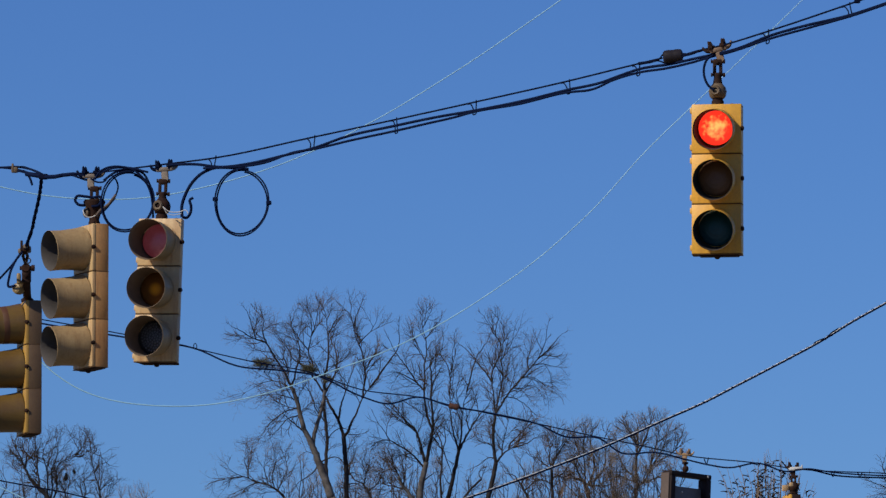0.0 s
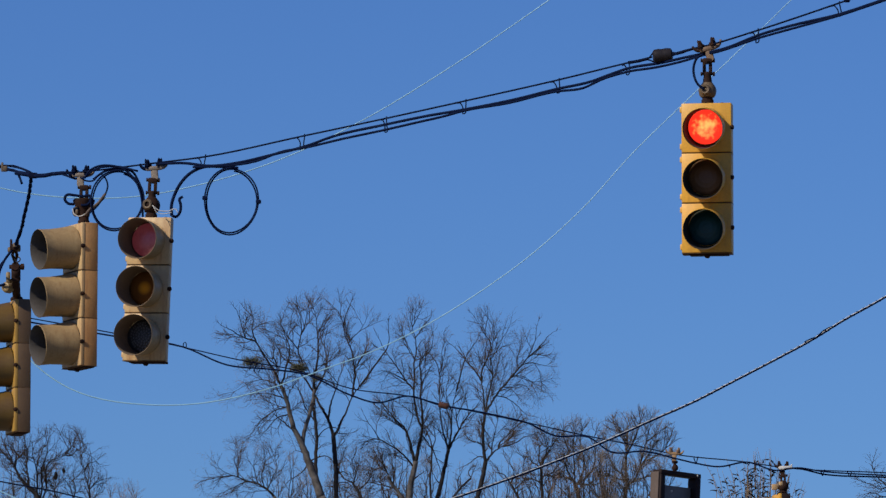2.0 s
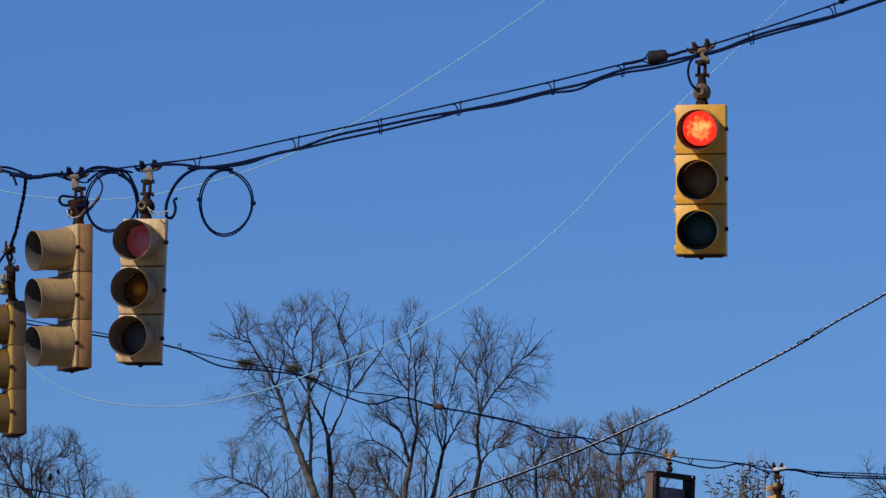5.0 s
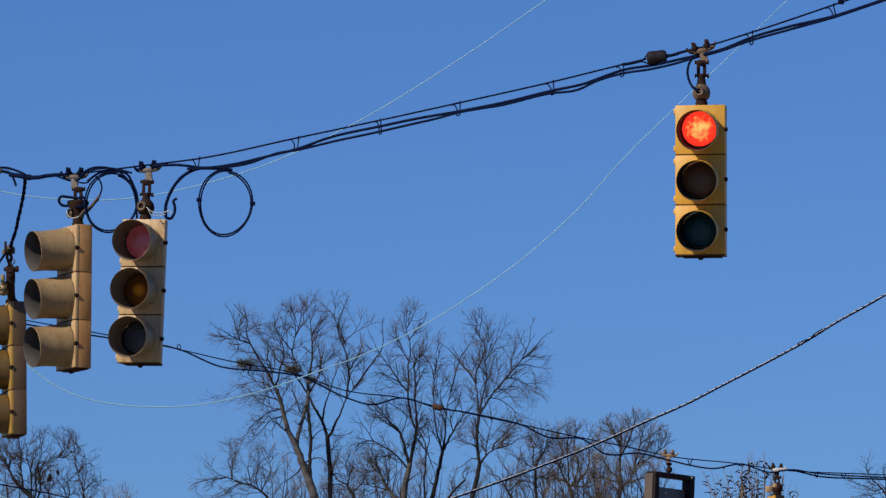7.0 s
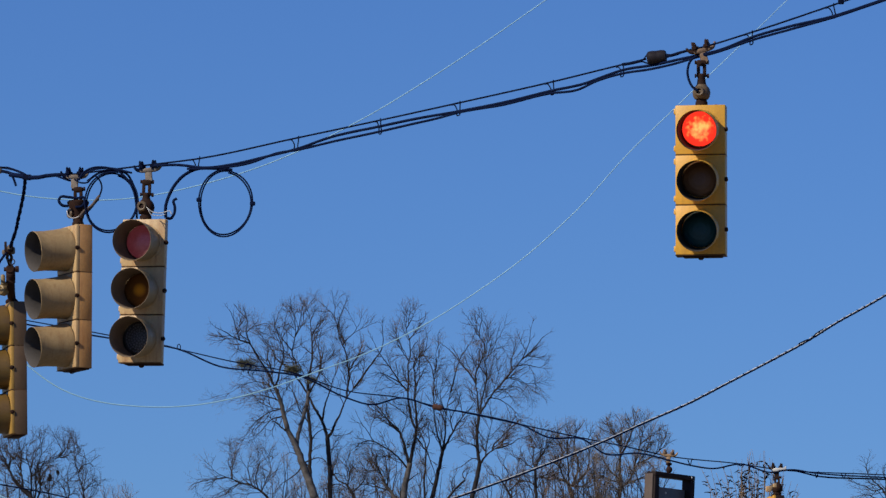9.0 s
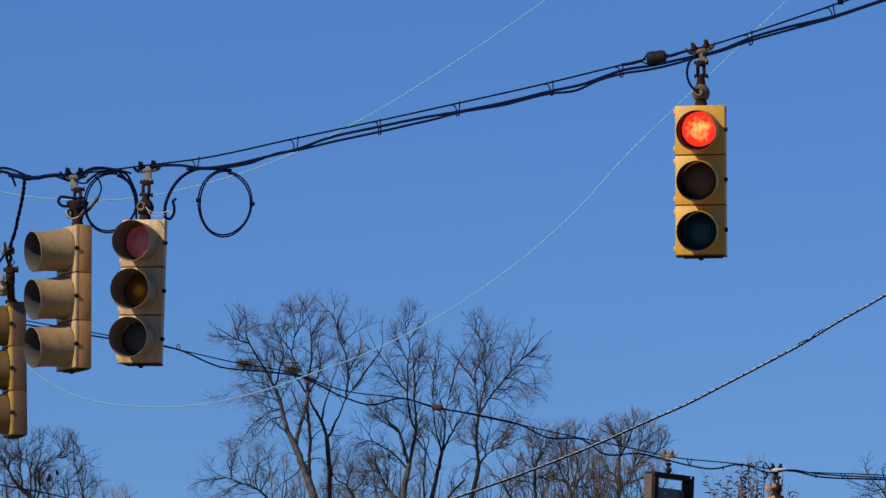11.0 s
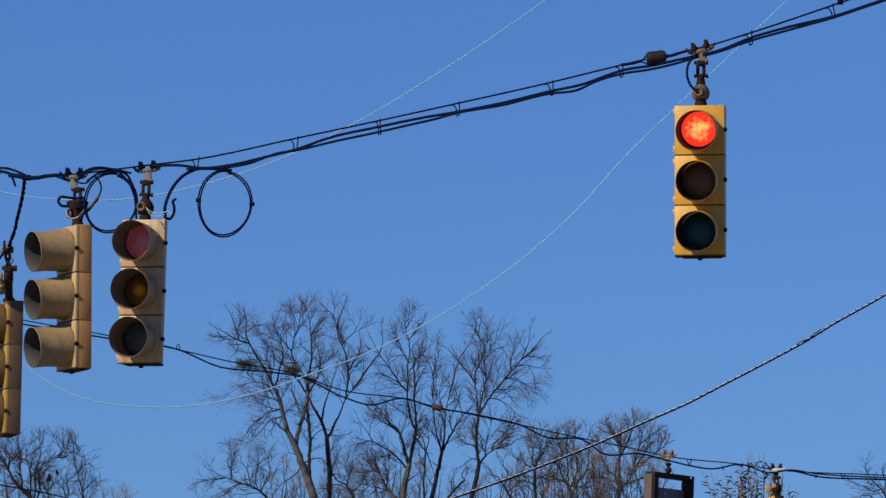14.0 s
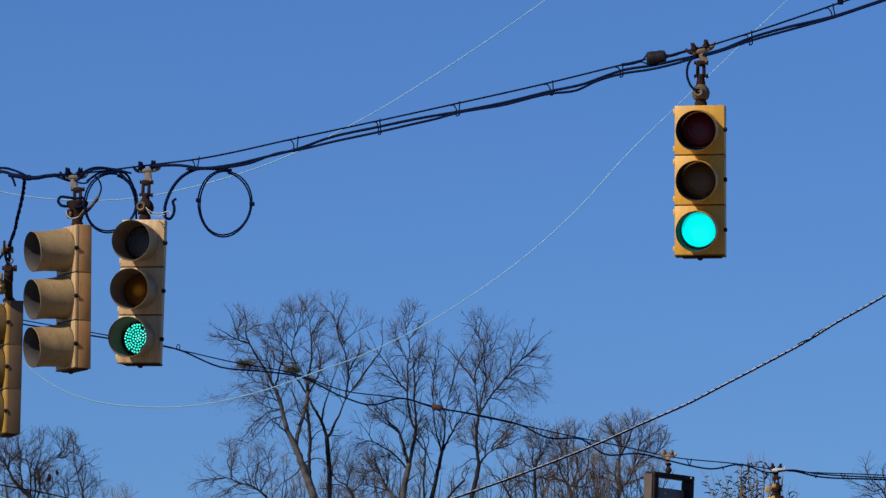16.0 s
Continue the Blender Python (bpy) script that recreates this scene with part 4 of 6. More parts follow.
# a dark wrap where the lashing ends and begins again
cable("lashing_wrap", [Vector(p) - lashed.location for p in [(2.859, 47.98, 6.762), (2.915, 47.97, 6.788), (2.954, 47.97, 6.801), (2.989, 47.97, 6.836), (3.051, 47.98, 6.876)]], 0.0046, M_STRAND, lashed, "dark wrapped lashing joint")
helix, gone = [], 0.0
for p, q in zip(run, run[1:]):
    d = (q - p).normalized()
    u = d.cross(Vector((0, 1, 0))).normalized()
    w = d.cross(u)
    n = max(2, int((q - p).length / 0.012))
    for i in range(n):
        gone += (q - p).length / n
        a = gone / 0.060 * 2 * math.pi + 1.3 * math.sin(gone * 2.1)
        helix.append(p.lerp(q, i / n) + top * 0.4 + (u * math.cos(a) + w * math.sin(a)) * 0.0108)
Tubes().add(helix, 0.0024, sides=4).done("lashing_wire", M_STRAND, lashed)


# ---- trees ----
FINEST = 0.0014      # radius of the outermost twigs


class Tree:
    """A bare winter tree: a bole, limbs through a few places, and boughs, shoots and twigs that grow from them."""

    def __init__(self, name_label, x, y, seed, bark, twig):
        self.rnd = random.Random(seed)
        self.x, self.y, self.bark, self.twig = x, y, bark, twig
        self.root = thing("bare_tree", (x, y, 0), name_label, "tree", "winter trees")
        self.wood, self.fine = Tubes(), Tubes()
        self.limbs, self.crown, self.tipping = [], [], 0

    def limb(self, line_xz, r0, r1, depth0=0.0, depth1=0.0):
        """A main limb through a few (x, z) places, leaning in depth."""
        rnd, n = self.rnd, len(line_xz)
        pts = [Vector((x - self.x, depth0 + (depth1 - depth0) * i / (n - 1), z)) for i, (x, z) in enumerate(line_xz)]
        if self.limbs:       # spring from the nearest limb
            q = min((q for other, _, _ in self.limbs for q in other), key=lambda q: (q.x - pts[0].x) ** 2 + (q.z - pts[0].z) ** 2)
            if math.hypot(q.x - pts[0].x, q.z - pts[0].z) < 0.25:
                pts[0] = q.copy()
        pts = smooth_line(pts, 5)
        for i in range(1, len(pts) - 1):
            pts[i] += Vector((rnd.gauss(0, 0.005), rnd.gauss(0, 0.012), rnd.gauss(0, 0.004)))
        Tubes().add(pts, r0, r1 if r1 > 0.02 else r1 * 0.40, 9 if r0 > 0.04 else 6).done("limb" if self.limbs else "trunk", self.bark if r0 > 0.05 else M_DARKBARK, self.root)
        self.limbs.append((pts, r0, r1))

    def down(self):
        """The bole from the ground up, with a stem to every limb that starts free of the others."""
        pts, r0, _ = self.limbs[0]
        top = pts[0]
        lean = (pts[2] - pts[0]).normalized()
        foot = Vector((top.x - lean.x * 2.5, 0, -0.3))
        fork = Vector((foot.x * 0.6 + top.x * 0.4, 0, top.z * 0.6))
        bole = Tubes().add(smooth_line([foot, foot.lerp(fork, 0.5) + Vector((0.06, 0, 0)), fork, top - lean * 0.8, top + lean * 0.02], 5), r0 * 2.1 + 0.05, r0, 12)
        for pts, r, _ in self.limbs[1:]:
            a = pts[0]
            if min((a - q).length for other, _, _ in self.limbs if other is not pts for q in other) > 0.25:
                bole.add(smooth_line([fork, fork.lerp(a, 0.5) + Vector((a.x - fork.x, 0, 0)) * 0.12, a], 6), r * 1.9, r, 8)
        bole.done("bole", self.bark, self.root)

    def outside(self, p):
        """Beyond the ragged outline of the crown."""
        ragged = 1 + 0.30 * noise.noise((p.x * 1.7, p.y * 1.7, p.z * 1.7 + self.x)) + 0.12 * noise.noise((p.x * 6, p.y * 6, p.z * 6))
        return all(((p.x + self.x - cx) / rx) ** 2 + (p.y / rx) ** 2 + ((p.z - cz) / rz) ** 2 > ragged * 1.08 for cx, cz, rx, rz in self.crown)

    def grow(self, start, way, length, r, level, joint=None):
        """A crooked shoot that bears finer shoots on alternate sides."""
        rnd = self.rnd
        n = max(2, round(length / (0.085 if level < 2 else 0.06)))
        p, d, pts = start.copy(), way.normalized(), [start.copy()]
        crook = self.crook * (1.0 if level < 2 else 0.85)
        for i in range(n):
            kink = crook * (0.6 if i % 2 else -0.6) if level < 1 else 0.0
            d = (d + Vector((rnd.gauss(kink, crook), rnd.gauss(0, crook), rnd.gauss(0, crook * 0.8) + self.up))).normalized()
            p = p + d * (length / n)
            pts.append(p.copy())
            if level < 3 and self.outside(p):
                break
        end = max(r * 0.5, FINEST)
        mesh, sides = (self.wood if level < 3 - self.hazy - self.tipping else self.fine), 5 if level == 0 else 3
        mesh.add(pts, r, end, sides, caps=False)
        base = mesh.last
        if joint and joint[0] is mesh:       # grown together with its parent
            mesh.f.append((base, base + 1, joint[1]))
            mesh.f.append((base, joint[1], joint[1] + 1))
        if level >= 3:
            return
        count = len(pts) - 1
        for i in range(1, count + 1):
            f = i / count
            if f < 0.15 and level < 2:
                continue
            odds = (1.15, 1.0, 0.6)[level] * self.dense
            for k in range(int(odds + rnd.random())):
                d = (pts[i] - pts[i - 1]).normalized()
                out = Matrix.Rotation(rnd.random() * 2 * math.pi, 3, d) @ d.orthogonal().normalized()
                turn = radians(rnd.uniform(24, 54))
                reach = length * rnd.uniform(0.36, 0.70) * (1.1 - 0.40 * f)
                if reach > 0.05:
                    self.grow(pts[i], d * math.cos(turn) + out * math.sin(turn), reach, max(FINEST, (r + (end - r) * f) * (0.76 if level == 0 else 0.66)), level + 1, (mesh, base + i * sides))

    def clothe(self, spacing, length, up=0.045, dense=1.0, crook=0.165, joined=False):
        """Boughs along all limbs, at this spacing and up to this length, and at the limbs' tips."""
        rnd = self.rnd
        self.up, self.dense, self.crook, self.hazy = up, min(dense, 1.3), crook, int(joined)
        spacing /= max(1.0, dense)
        for pts, r0, r1 in list(self.limbs):
            total = sum((b - a).length for a, b in zip(pts, pts[1:]))
            run, nxt = 0, total * (0.5 if r0 > 0.045 else 0.10)
            for a, b in zip(pts, pts[1:]):
                run += (b - a).length
                while run > nxt:
                    f = nxt / total
                    nxt += spacing * rnd.uniform(0.3, 1.1)
                    d = (b - a).normalized()
                    out = Matrix.Rotation(rnd.random() * 2 * math.pi, 3, d) @ d.orthogonal().normalized()
                    turn = radians(rnd.uniform(26, 56))
                    rr = r0 + (r1 - r0) * f
                    self.grow(a.lerp(b, rnd.random()), d * math.cos(turn) + out * math.sin(turn), length * rnd.uniform(0.45, 1.1) * (1.1 - 0.4 * f), min(0.0105, rr * 0.62), 0)
                    if not joined:
                        self.wood.done("bough", M_BOUGH, self.root)
                        self.wood = Tubes()
            if r1 > 0.02:
                continue
            tip = (pts[-1] - pts[-3]).normalized()
            self.tipping = 1
            for k in range(4):
                self.grow(pts[-1 - k % 3], tip + Vector((rnd.gauss(0, 0.42), rnd.gauss(0, 0.42), rnd.gauss(0, 0.25))), length * rnd.uniform(0.30, 0.62), r1 * 0.55, 1)
                if not joined:
                    self.wood.done("bough", M_BOUGH, self.root)
                    self.wood = Tubes()
            self.tipping = 0

    def done(self):
        """Link the boughs and the twigs."""
        if self.wood.v:
            tagged(self.wood.done("bough_growth", M_BOUGH, self.root), kind="stuff")
        tagged(self.fine.done("crown", self.twig, self.root, "fine bare twigs"), kind="stuff")


def thicket_tree(x, y, top, half, seed, twig, label):
    """A slim tree of the thicket: crooked leaders fanned from one low stem, thick with twigs."""
    t = Tree(label, x, y, seed, M_DARKBARK, twig)
    rnd = t.rnd
    low = top - 2.6 - 1.3 * half
    t.crown = [(x, top - half * 1.1, half * 1.1, half * 1.15), (x, top - half * 2.4, half * 1.2, half * 1.4)]
    t.limb([(x, low - 0.4), (x + 0.05, low), (x, low + 0.3)], 0.06, 0.045)
    for k in range(7):
        a = (k - 3) / 3 + rnd.uniform(-0.25, 0.25)
        z0, lift = low + rnd.uniform(-0.1, 0.3), (top - low) * rnd.uniform(0.72, 0.98) - 0.35 * abs(a) * half
        bow = rnd.gauss(0, 0.16)
        t.limb([(x, z0), (x + a * half * 0.55 + bow, z0 + lift * 0.33), (x + a * half * 0.75 - bow * 0.6, z0 + lift * 0.62), (x + a * half * 0.8 + bow * 0.5, z0 + lift * 0.82), (x + a * half * 0.95, z0 + lift)], 0.026, 0.008, 0, rnd.uniform(-0.8, 0.8))
    t.down()
    t.clothe(0.38, 0.75, up=0.05, crook=0.13, joined=True)
    t.done()


def withered_leaf(tree, x, z, length):
    """A dead leaf, set forward of the twigs to show from the camera."""
    bm = bmesh.new()
    rows = []
    for i in range(5):
        k = i / 4
        w = 0.040 * math.sin(math.pi * (0.08 + 0.86 * k))
        rows.append([bm.verts.new((x - tree.location.x + u * w + 0.02 * k, 0.012 * abs(u) - 0.02 * k - 0.5, z - length * k)) for u in (-1, 0, 1)])
    for a, b in zip(rows, rows[1:]):
        for i in (0, 1):
            bm.faces.new((a[i], a[i + 1], b[i + 1], b[i]))
    bmesh.ops.solidify(bm, geom=bm.faces[:], thickness=0.004)
    return part("withered_leaf", bm, M_BUD, tree, "dark withered leaf")


D1 = 150.0
tree = Tree("tall leafless tree with a leaning grey trunk and mistletoe", -2.68, 150.0, 11, M_GREYBARK, M_TWIG)
tree.crown = [(-3.87, 17.11, 1.463, 1.599), (-4.61, 16.22, 0.948, 1.49), (-2.92, 17.52, 0.84, 1.246)]
tree.limb([(-2.68, 13.98), (-2.84, 14.45), (-2.99, 14.83), (-3.11, 15.17), (-3.22, 15.4), (-3.35, 15.65)], 0.105, 0.058, 0, 0)
tree.limb([(-3.35, 15.65), (-3.42, 15.92), (-3.5, 16.25), (-3.59, 16.53), (-3.66, 16.68)], 0.061, 0.041, 0, 0.1)
tree.limb([(-3.66, 16.68), (-3.79, 16.97), (-3.96, 17.24), (-4.14, 17.52), (-4.27, 17.77), (-4.34, 18.0), (-4.31, 18.23), (-4.39, 18.52)], 0.034, 0.01, 0.1, -0.6)
tree.limb([(-4.24, 17.7), (-4.46, 17.79), (-4.65, 17.86), (-4.85, 17.97), (-5.02, 18.03), (-5.18, 18.13)], 0.022, 0.007, 0.0, -0.9)
tree.limb([(-4.48, 17.82), (-4.59, 18.09), (-4.69, 18.38), (-4.83, 18.57)], 0.016, 0.007, -0.5, -0.9)
tree.limb([(-3.66, 16.68), (-3.58, 16.93), (-3.54, 17.18), (-3.46, 17.45), (-3.48, 17.72), (-3.6, 18.0), (-3.68, 18.3), (-3.7, 18.52)], 0.027, 0.008, 0.1, 0.8)
tree.limb([(-3.77, 16.93), (-3.76, 17.2), (-3.84, 17.42), (-3.82, 17.66), (-3.93, 17.89), (-4.06, 18.03)], 0.02, 0.007, 0.1, 0.4)
tree.limb([(-3.13, 15.22), (-3.1, 15.56), (-2.98, 15.95), (-2.9, 16.32), (-2.85, 16.63)], 0.054, 0.034, 0, 0.4)
tree.limb([(-2.85, 16.63), (-2.86, 16.93), (-2.79, 17.25), (-2.77, 17.59), (-2.77, 17.89), (-2.8, 18.14), (-2.82, 18.38), (-2.87, 18.57)], 0.034, 0.009, 0.4, 0.2)
tree.limb([(-2.77, 17.94), (-2.67, 18.18), (-2.58, 18.38), (-2.46, 18.55), (-2.4, 18.75)], 0.018, 0.007, 0.3, 0.7)
tree.limb([(-3.29, 15.54), (-3.5, 15.73), (-3.67, 15.85), (-3.84, 16.0), (-3.95, 16.11)], 0.023, 0.008, 0.3, -0.4)
tree.limb([(-3.48, 16.19), (-3.65, 16.16), (-3.82, 16.11), (-4.0, 16.0), (-4.19, 15.85), (-4.33, 15.67), (-4.49, 15.43)], 0.02, 0.006, 0.2, 0.9)
tree.limb([(-3.54, 15.97), (-3.73, 15.89), (-3.89, 15.7), (-4.07, 15.47), (-4.27, 15.22)], 0.018, 0.006, 0.1, -0.7)
tree.limb([(-3.64, 16.6), (-3.87, 16.75), (-4.1, 16.81), (-4.32, 16.75), (-4.55, 16.63), (-4.79, 16.45)], 0.016, 0.006, 0.1, -0.4)
tree.limb([(-3.68, 16.36), (-3.83, 16.47), (-3.98, 16.52), (-4.11, 16.66), (-4.22, 16.74)], 0.018, 0.007, 0, 0.6)
tree.limb([(-2.94, 14.83), (-3.1, 14.65), (-3.29, 14.5), (-3.48, 14.39), (-3.64, 14.2)], 0.02, 0.007, 0, 0.5)
tree.limb([(-2.9, 14.83), (-2.73, 14.95), (-2.57, 14.96), (-2.46, 14.88), (-2.38, 14.75)], 0.02, 0.008, 0.1, -0.5)
tree.down()
tree.clothe(0.35, 0.95)
tree.done()

tree = Tree("tall leafless tree with a forked dark trunk", -2.33, 151.0, 12, M_DARKBARK, M_TWIG)
tree.crown = [(-2.87, 17.83, 1.023, 1.255), (-1.98, 17.83, 0.791, 1.336), (-1.29, 17.63, 0.545, 0.955), (-1.97, 14.94, 0.614, 0.818)]
tree.limb([(-2.33, 14.06), (-2.34, 14.46), (-2.35, 14.81), (-2.38, 15.18), (-2.41, 15.55)], 0.061, 0.055, 0, 0)
tree.limb([(-2.41, 15.52), (-2.48, 15.81), (-2.55, 16.0), (-2.7, 16.26), (-2.85, 16.56)], 0.041, 0.027, 0, 0.4)
tree.limb([(-2.85, 16.56), (-3.03, 16.87), (-3.22, 17.14), (-3.44, 17.36), (-3.64, 17.5), (-3.76, 17.74), (-3.9, 17.91), (-4.08, 18.07)], 0.027, 0.01, 0.4, 0.6)
tree.limb([(-3.2, 17.12), (-3.17, 17.4), (-3.27, 17.63), (-3.23, 17.89), (-3.18, 18.18), (-3.21, 18.44), (-3.28, 18.66)], 0.023, 0.008, 0.5, -0.3)
tree.limb([(-3.28, 17.67), (-3.4, 17.83), (-3.53, 18.0), (-3.65, 18.2), (-3.71, 18.44)], 0.016, 0.007, 0.2, -0.5)
tree.limb([(-3.18, 18.0), (-3.1, 18.22), (-3.05, 18.45), (-3.02, 18.69)], 0.016, 0.007, -0.1, -0.6)
tree.limb([(-2.41, 15.55), (-2.32, 15.64), (-2.21, 15.9), (-2.08, 16.15), (-1.95, 16.47), (-1.77, 16.73)], 0.041, 0.02, 0, -0.3)
tree.limb([(-1.77, 16.73), (-1.59, 16.94), (-1.41, 17.21), (-1.24, 17.43), (-1.11, 17.6), (-1.06, 17.78), (-1.07, 18.08), (-1.05, 18.36)], 0.027, 0.01, -0.3, -0.8)
tree.limb([(-2.52, 15.96), (-2.49, 16.25), (-2.43, 16.48), (-2.34, 16.73), (-2.28, 16.98), (-2.21, 17.14)], 0.027, 0.014, 0, 0.2)
tree.limb([(-1.96, 16.44), (-1.92, 16.73), (-1.88, 17.03), (-1.92, 17.35), (-1.96, 17.61), (-2.06, 17.85), (-2.13, 18.03), (-2.17, 18.25), (-2.24, 18.52), (-2.39, 18.7)], 0.027, 0.011, -0.3, 0.2)
tree.limb([(-2.16, 18.22), (-2.13, 18.47), (-2.06, 18.67), (-1.97, 18.88), (-1.91, 19.07)], 0.016, 0.007, 0.1, 0.5)
tree.limb([(-1.88, 17.16), (-1.81, 17.28), (-1.73, 17.42)], 0.02, 0.018, -0.1, -0.2)
tree.limb([(-2.06, 17.82), (-1.94, 17.93), (-1.77, 18.08), (-1.66, 18.25), (-1.58, 18.41)], 0.015, 0.007, 0, -0.5)
tree.limb([(-2.37, 14.6), (-2.19, 14.7), (-2.01, 14.64), (-1.83, 14.72)], 0.016, 0.007, 0, 0.4)
tree.limb([(-2.35, 14.37), (-2.15, 14.42), (-1.94, 14.31), (-1.75, 14.12)], 0.016, 0.007, 0, -0.4)
tree.down()
tree.clothe(0.36, 0.88)
tree.done()

tree = Tree("slender pale-barked leafless tree behind a forked trunk", -2.84, 156.0, 13, M_GREYBARK, M_GREYTWIG)
tree.crown = [(-2.96, 17.59, 0.916, 1.198), (-2.96, 15.95, 0.845, 0.704)]
tree.limb([(-2.84, 14.48), (-2.9, 14.96), (-2.93, 15.5), (-2.9, 15.92), (-2.94, 16.38), (-2.99, 16.78)], 0.049, 0.035, 0, 0)
tree.limb([(-2.99, 16.78), (-2.96, 17.09), (-2.75, 17.52), (-2.66, 17.94), (-2.72, 18.37), (-2.64, 18.73)], 0.035, 0.01, 0, 0.3)
tree.limb([(-2.94, 16.35), (-3.17, 16.69), (-3.31, 17.09), (-3.48, 17.37), (-3.53, 17.73)], 0.021, 0.007, 0, -0.3)
tree.limb([(-2.9, 15.88), (-2.72, 16.17), (-2.46, 16.26), (-2.29, 16.09)], 0.017, 0.007, 0, 0.4)
tree.limb([(-2.91, 15.24), (-3.17, 15.53), (-3.42, 15.67), (-3.59, 15.58)], 0.017, 0.007, 0, 0.4)
tree.down()
tree.clothe(0.45, 0.8)
tree.done()

tree = Tree("leafless tree with several upright grey stems", -0.57, 152.0, 23, M_GREYBARK, M_TWIG)
tree.crown = [(-0.89, 17.32, 0.686, 1.167), (-0.44, 17.52, 0.686, 1.483), (-0.88, 15.79, 1.03, 0.824)]
tree.limb([(-0.57, 14.15), (-0.54, 14.45), (-0.47, 14.76), (-0.41, 15.03)], 0.082, 0.062, 0, 0)
tree.limb([(-0.41, 15.03), (-0.36, 15.25), (-0.3, 15.54), (-0.25, 15.86)], 0.048, 0.034, 0, -0.2)
tree.limb([(-0.26, 15.82), (-0.37, 16.11), (-0.43, 16.44), (-0.47, 16.8)], 0.032, 0.021, -0.2, 0.1)
tree.limb([(-0.47, 16.8), (-0.44, 17.14), (-0.46, 17.41), (-0.4, 17.73), (-0.43, 18.08), (-0.49, 18.3), (-0.5, 18.61), (-0.47, 18.98)], 0.025, 0.008, 0.1, 0.5)
tree.limb([(-0.25, 15.86), (-0.25, 16.17), (-0.29, 16.53), (-0.28, 16.89)], 0.032, 0.021, -0.2, -0.4)
tree.limb([(-0.28, 16.89), (-0.29, 17.19), (-0.32, 17.36), (-0.21, 17.55), (-0.09, 17.63), (0.01, 17.94), (-0.03, 18.22)], 0.021, 0.007, -0.4, -0.8)
tree.limb([(-0.28, 16.83), (-0.18, 17.08), (-0.06, 17.32), (0.04, 17.52)], 0.021, 0.007, -0.3, 0.2)
tree.limb([(-0.43, 15.0), (-0.51, 15.31), (-0.59, 15.63), (-0.7, 15.9)], 0.041, 0.027, 0, 0.3)
tree.limb([(-0.7, 15.9), (-0.88, 16.05), (-1.04, 16.26), (-1.2, 16.47), (-1.37, 16.59)], 0.025, 0.009, 0.3, 0.7)
tree.limb([(-0.65, 15.78), (-0.83, 15.93), (-1.02, 16.17), (-1.24, 16.4)], 0.021, 0.007, 0.3, -0.4)
tree.limb([(-0.48, 16.83), (-0.6, 16.94), (-0.76, 17.19), (-0.94, 17.45), (-1.11, 17.68), (-1.27, 17.97), (-1.41, 18.25)], 0.025, 0.009, 0.1, 0.4)
tree.limb([(-0.64, 16.98), (-0.79, 17.07), (-0.98, 17.15), (-1.19, 17.2), (-1.37, 17.16)], 0.019, 0.007, 0.1, -0.6)
tree.limb([(-0.51, 14.87), (-0.68, 15.14), (-0.88, 15.31), (-1.12, 15.45), (-1.3, 15.56), (-1.43, 15.75), (-1.61, 16.0), (-1.71, 16.21)], 0.027, 0.008, 0, -0.5)
tree.limb([(-1.28, 15.54), (-1.49, 15.56), (-1.65, 15.49), (-1.75, 15.34)], 0.015, 0.006, -0.2, 0.3)
tree.limb([(-0.5, 14.53), (-0.37, 14.67), (-0.25, 14.77), (-0.13, 14.85)], 0.021, 0.007, 0, 0.5)
tree.limb([(-0.24, 15.89), (-0.15, 16.07), (-0.06, 16.19), (0.08, 16.29)], 0.021, 0.008, -0.2, 0.3)
tree.limb([(-0.29, 15.64), (-0.15, 15.53), (-0.03, 15.36), (0.15, 15.31)], 0.021, 0.007, -0.2, 0.5)
tree.limb([(-0.44, 18.05), (-0.31, 18.25), (-0.2, 18.44), (-0.06, 18.61), (-0.02, 18.77)], 0.016, 0.007, 0.4, 0.8)
tree.limb([(-0.46, 17.52), (-0.58, 17.77), (-0.72, 18.0), (-0.75, 18.25)], 0.016, 0.007, 0.4, 0.2)
tree.limb([(-0.49, 18.38), (-0.38, 18.57), (-0.28, 18.75)], 0.015, 0.007, 0.5, 0.0)
tree.down()
tree.clothe(0.35, 0.86)
tree.done()

tree = Tree("leafless tree with a dark trunk forked in three", 0.12, 153.0, 31, M_DARKBARK, M_TWIG)
tree.crown = [(0.36, 17.28, 0.719, 1.036), (0.78, 16.93, 0.58, 0.967), (0.5, 15.82, 0.691, 0.691)]
tree.limb([(0.12, 14.23), (0.19, 14.51), (0.26, 14.8), (0.33, 15.12), (0.39, 15.4)], 0.055, 0.041, 0, 0)
tree.limb([(0.39, 15.4), (0.29, 15.72), (0.22, 16.04), (0.18, 16.44), (0.16, 16.79)], 0.028, 0.017, 0, 0.3)
tree.limb([(0.16, 16.79), (0.18, 17.07), (0.16, 17.35), (0.08, 17.61), (-0.04, 17.77), (-0.1, 18.02)], 0.021, 0.008, 0.3, 0.6)
tree.limb([(0.18, 17.32), (0.25, 17.55), (0.22, 17.8), (0.29, 18.05)], 0.017, 0.007, 0.4, 0.1)
tree.limb([(0.39, 15.4), (0.44, 15.7), (0.46, 16.07), (0.5, 16.48), (0.58, 16.82)], 0.028, 0.014, 0, -0.3)
tree.limb([(0.58, 16.82), (0.68, 17.17), (0.75, 17.46), (0.83, 17.66), (0.98, 17.88), (1.11, 18.08), (1.19, 18.3)], 0.021, 0.008, -0.3, -0.7)
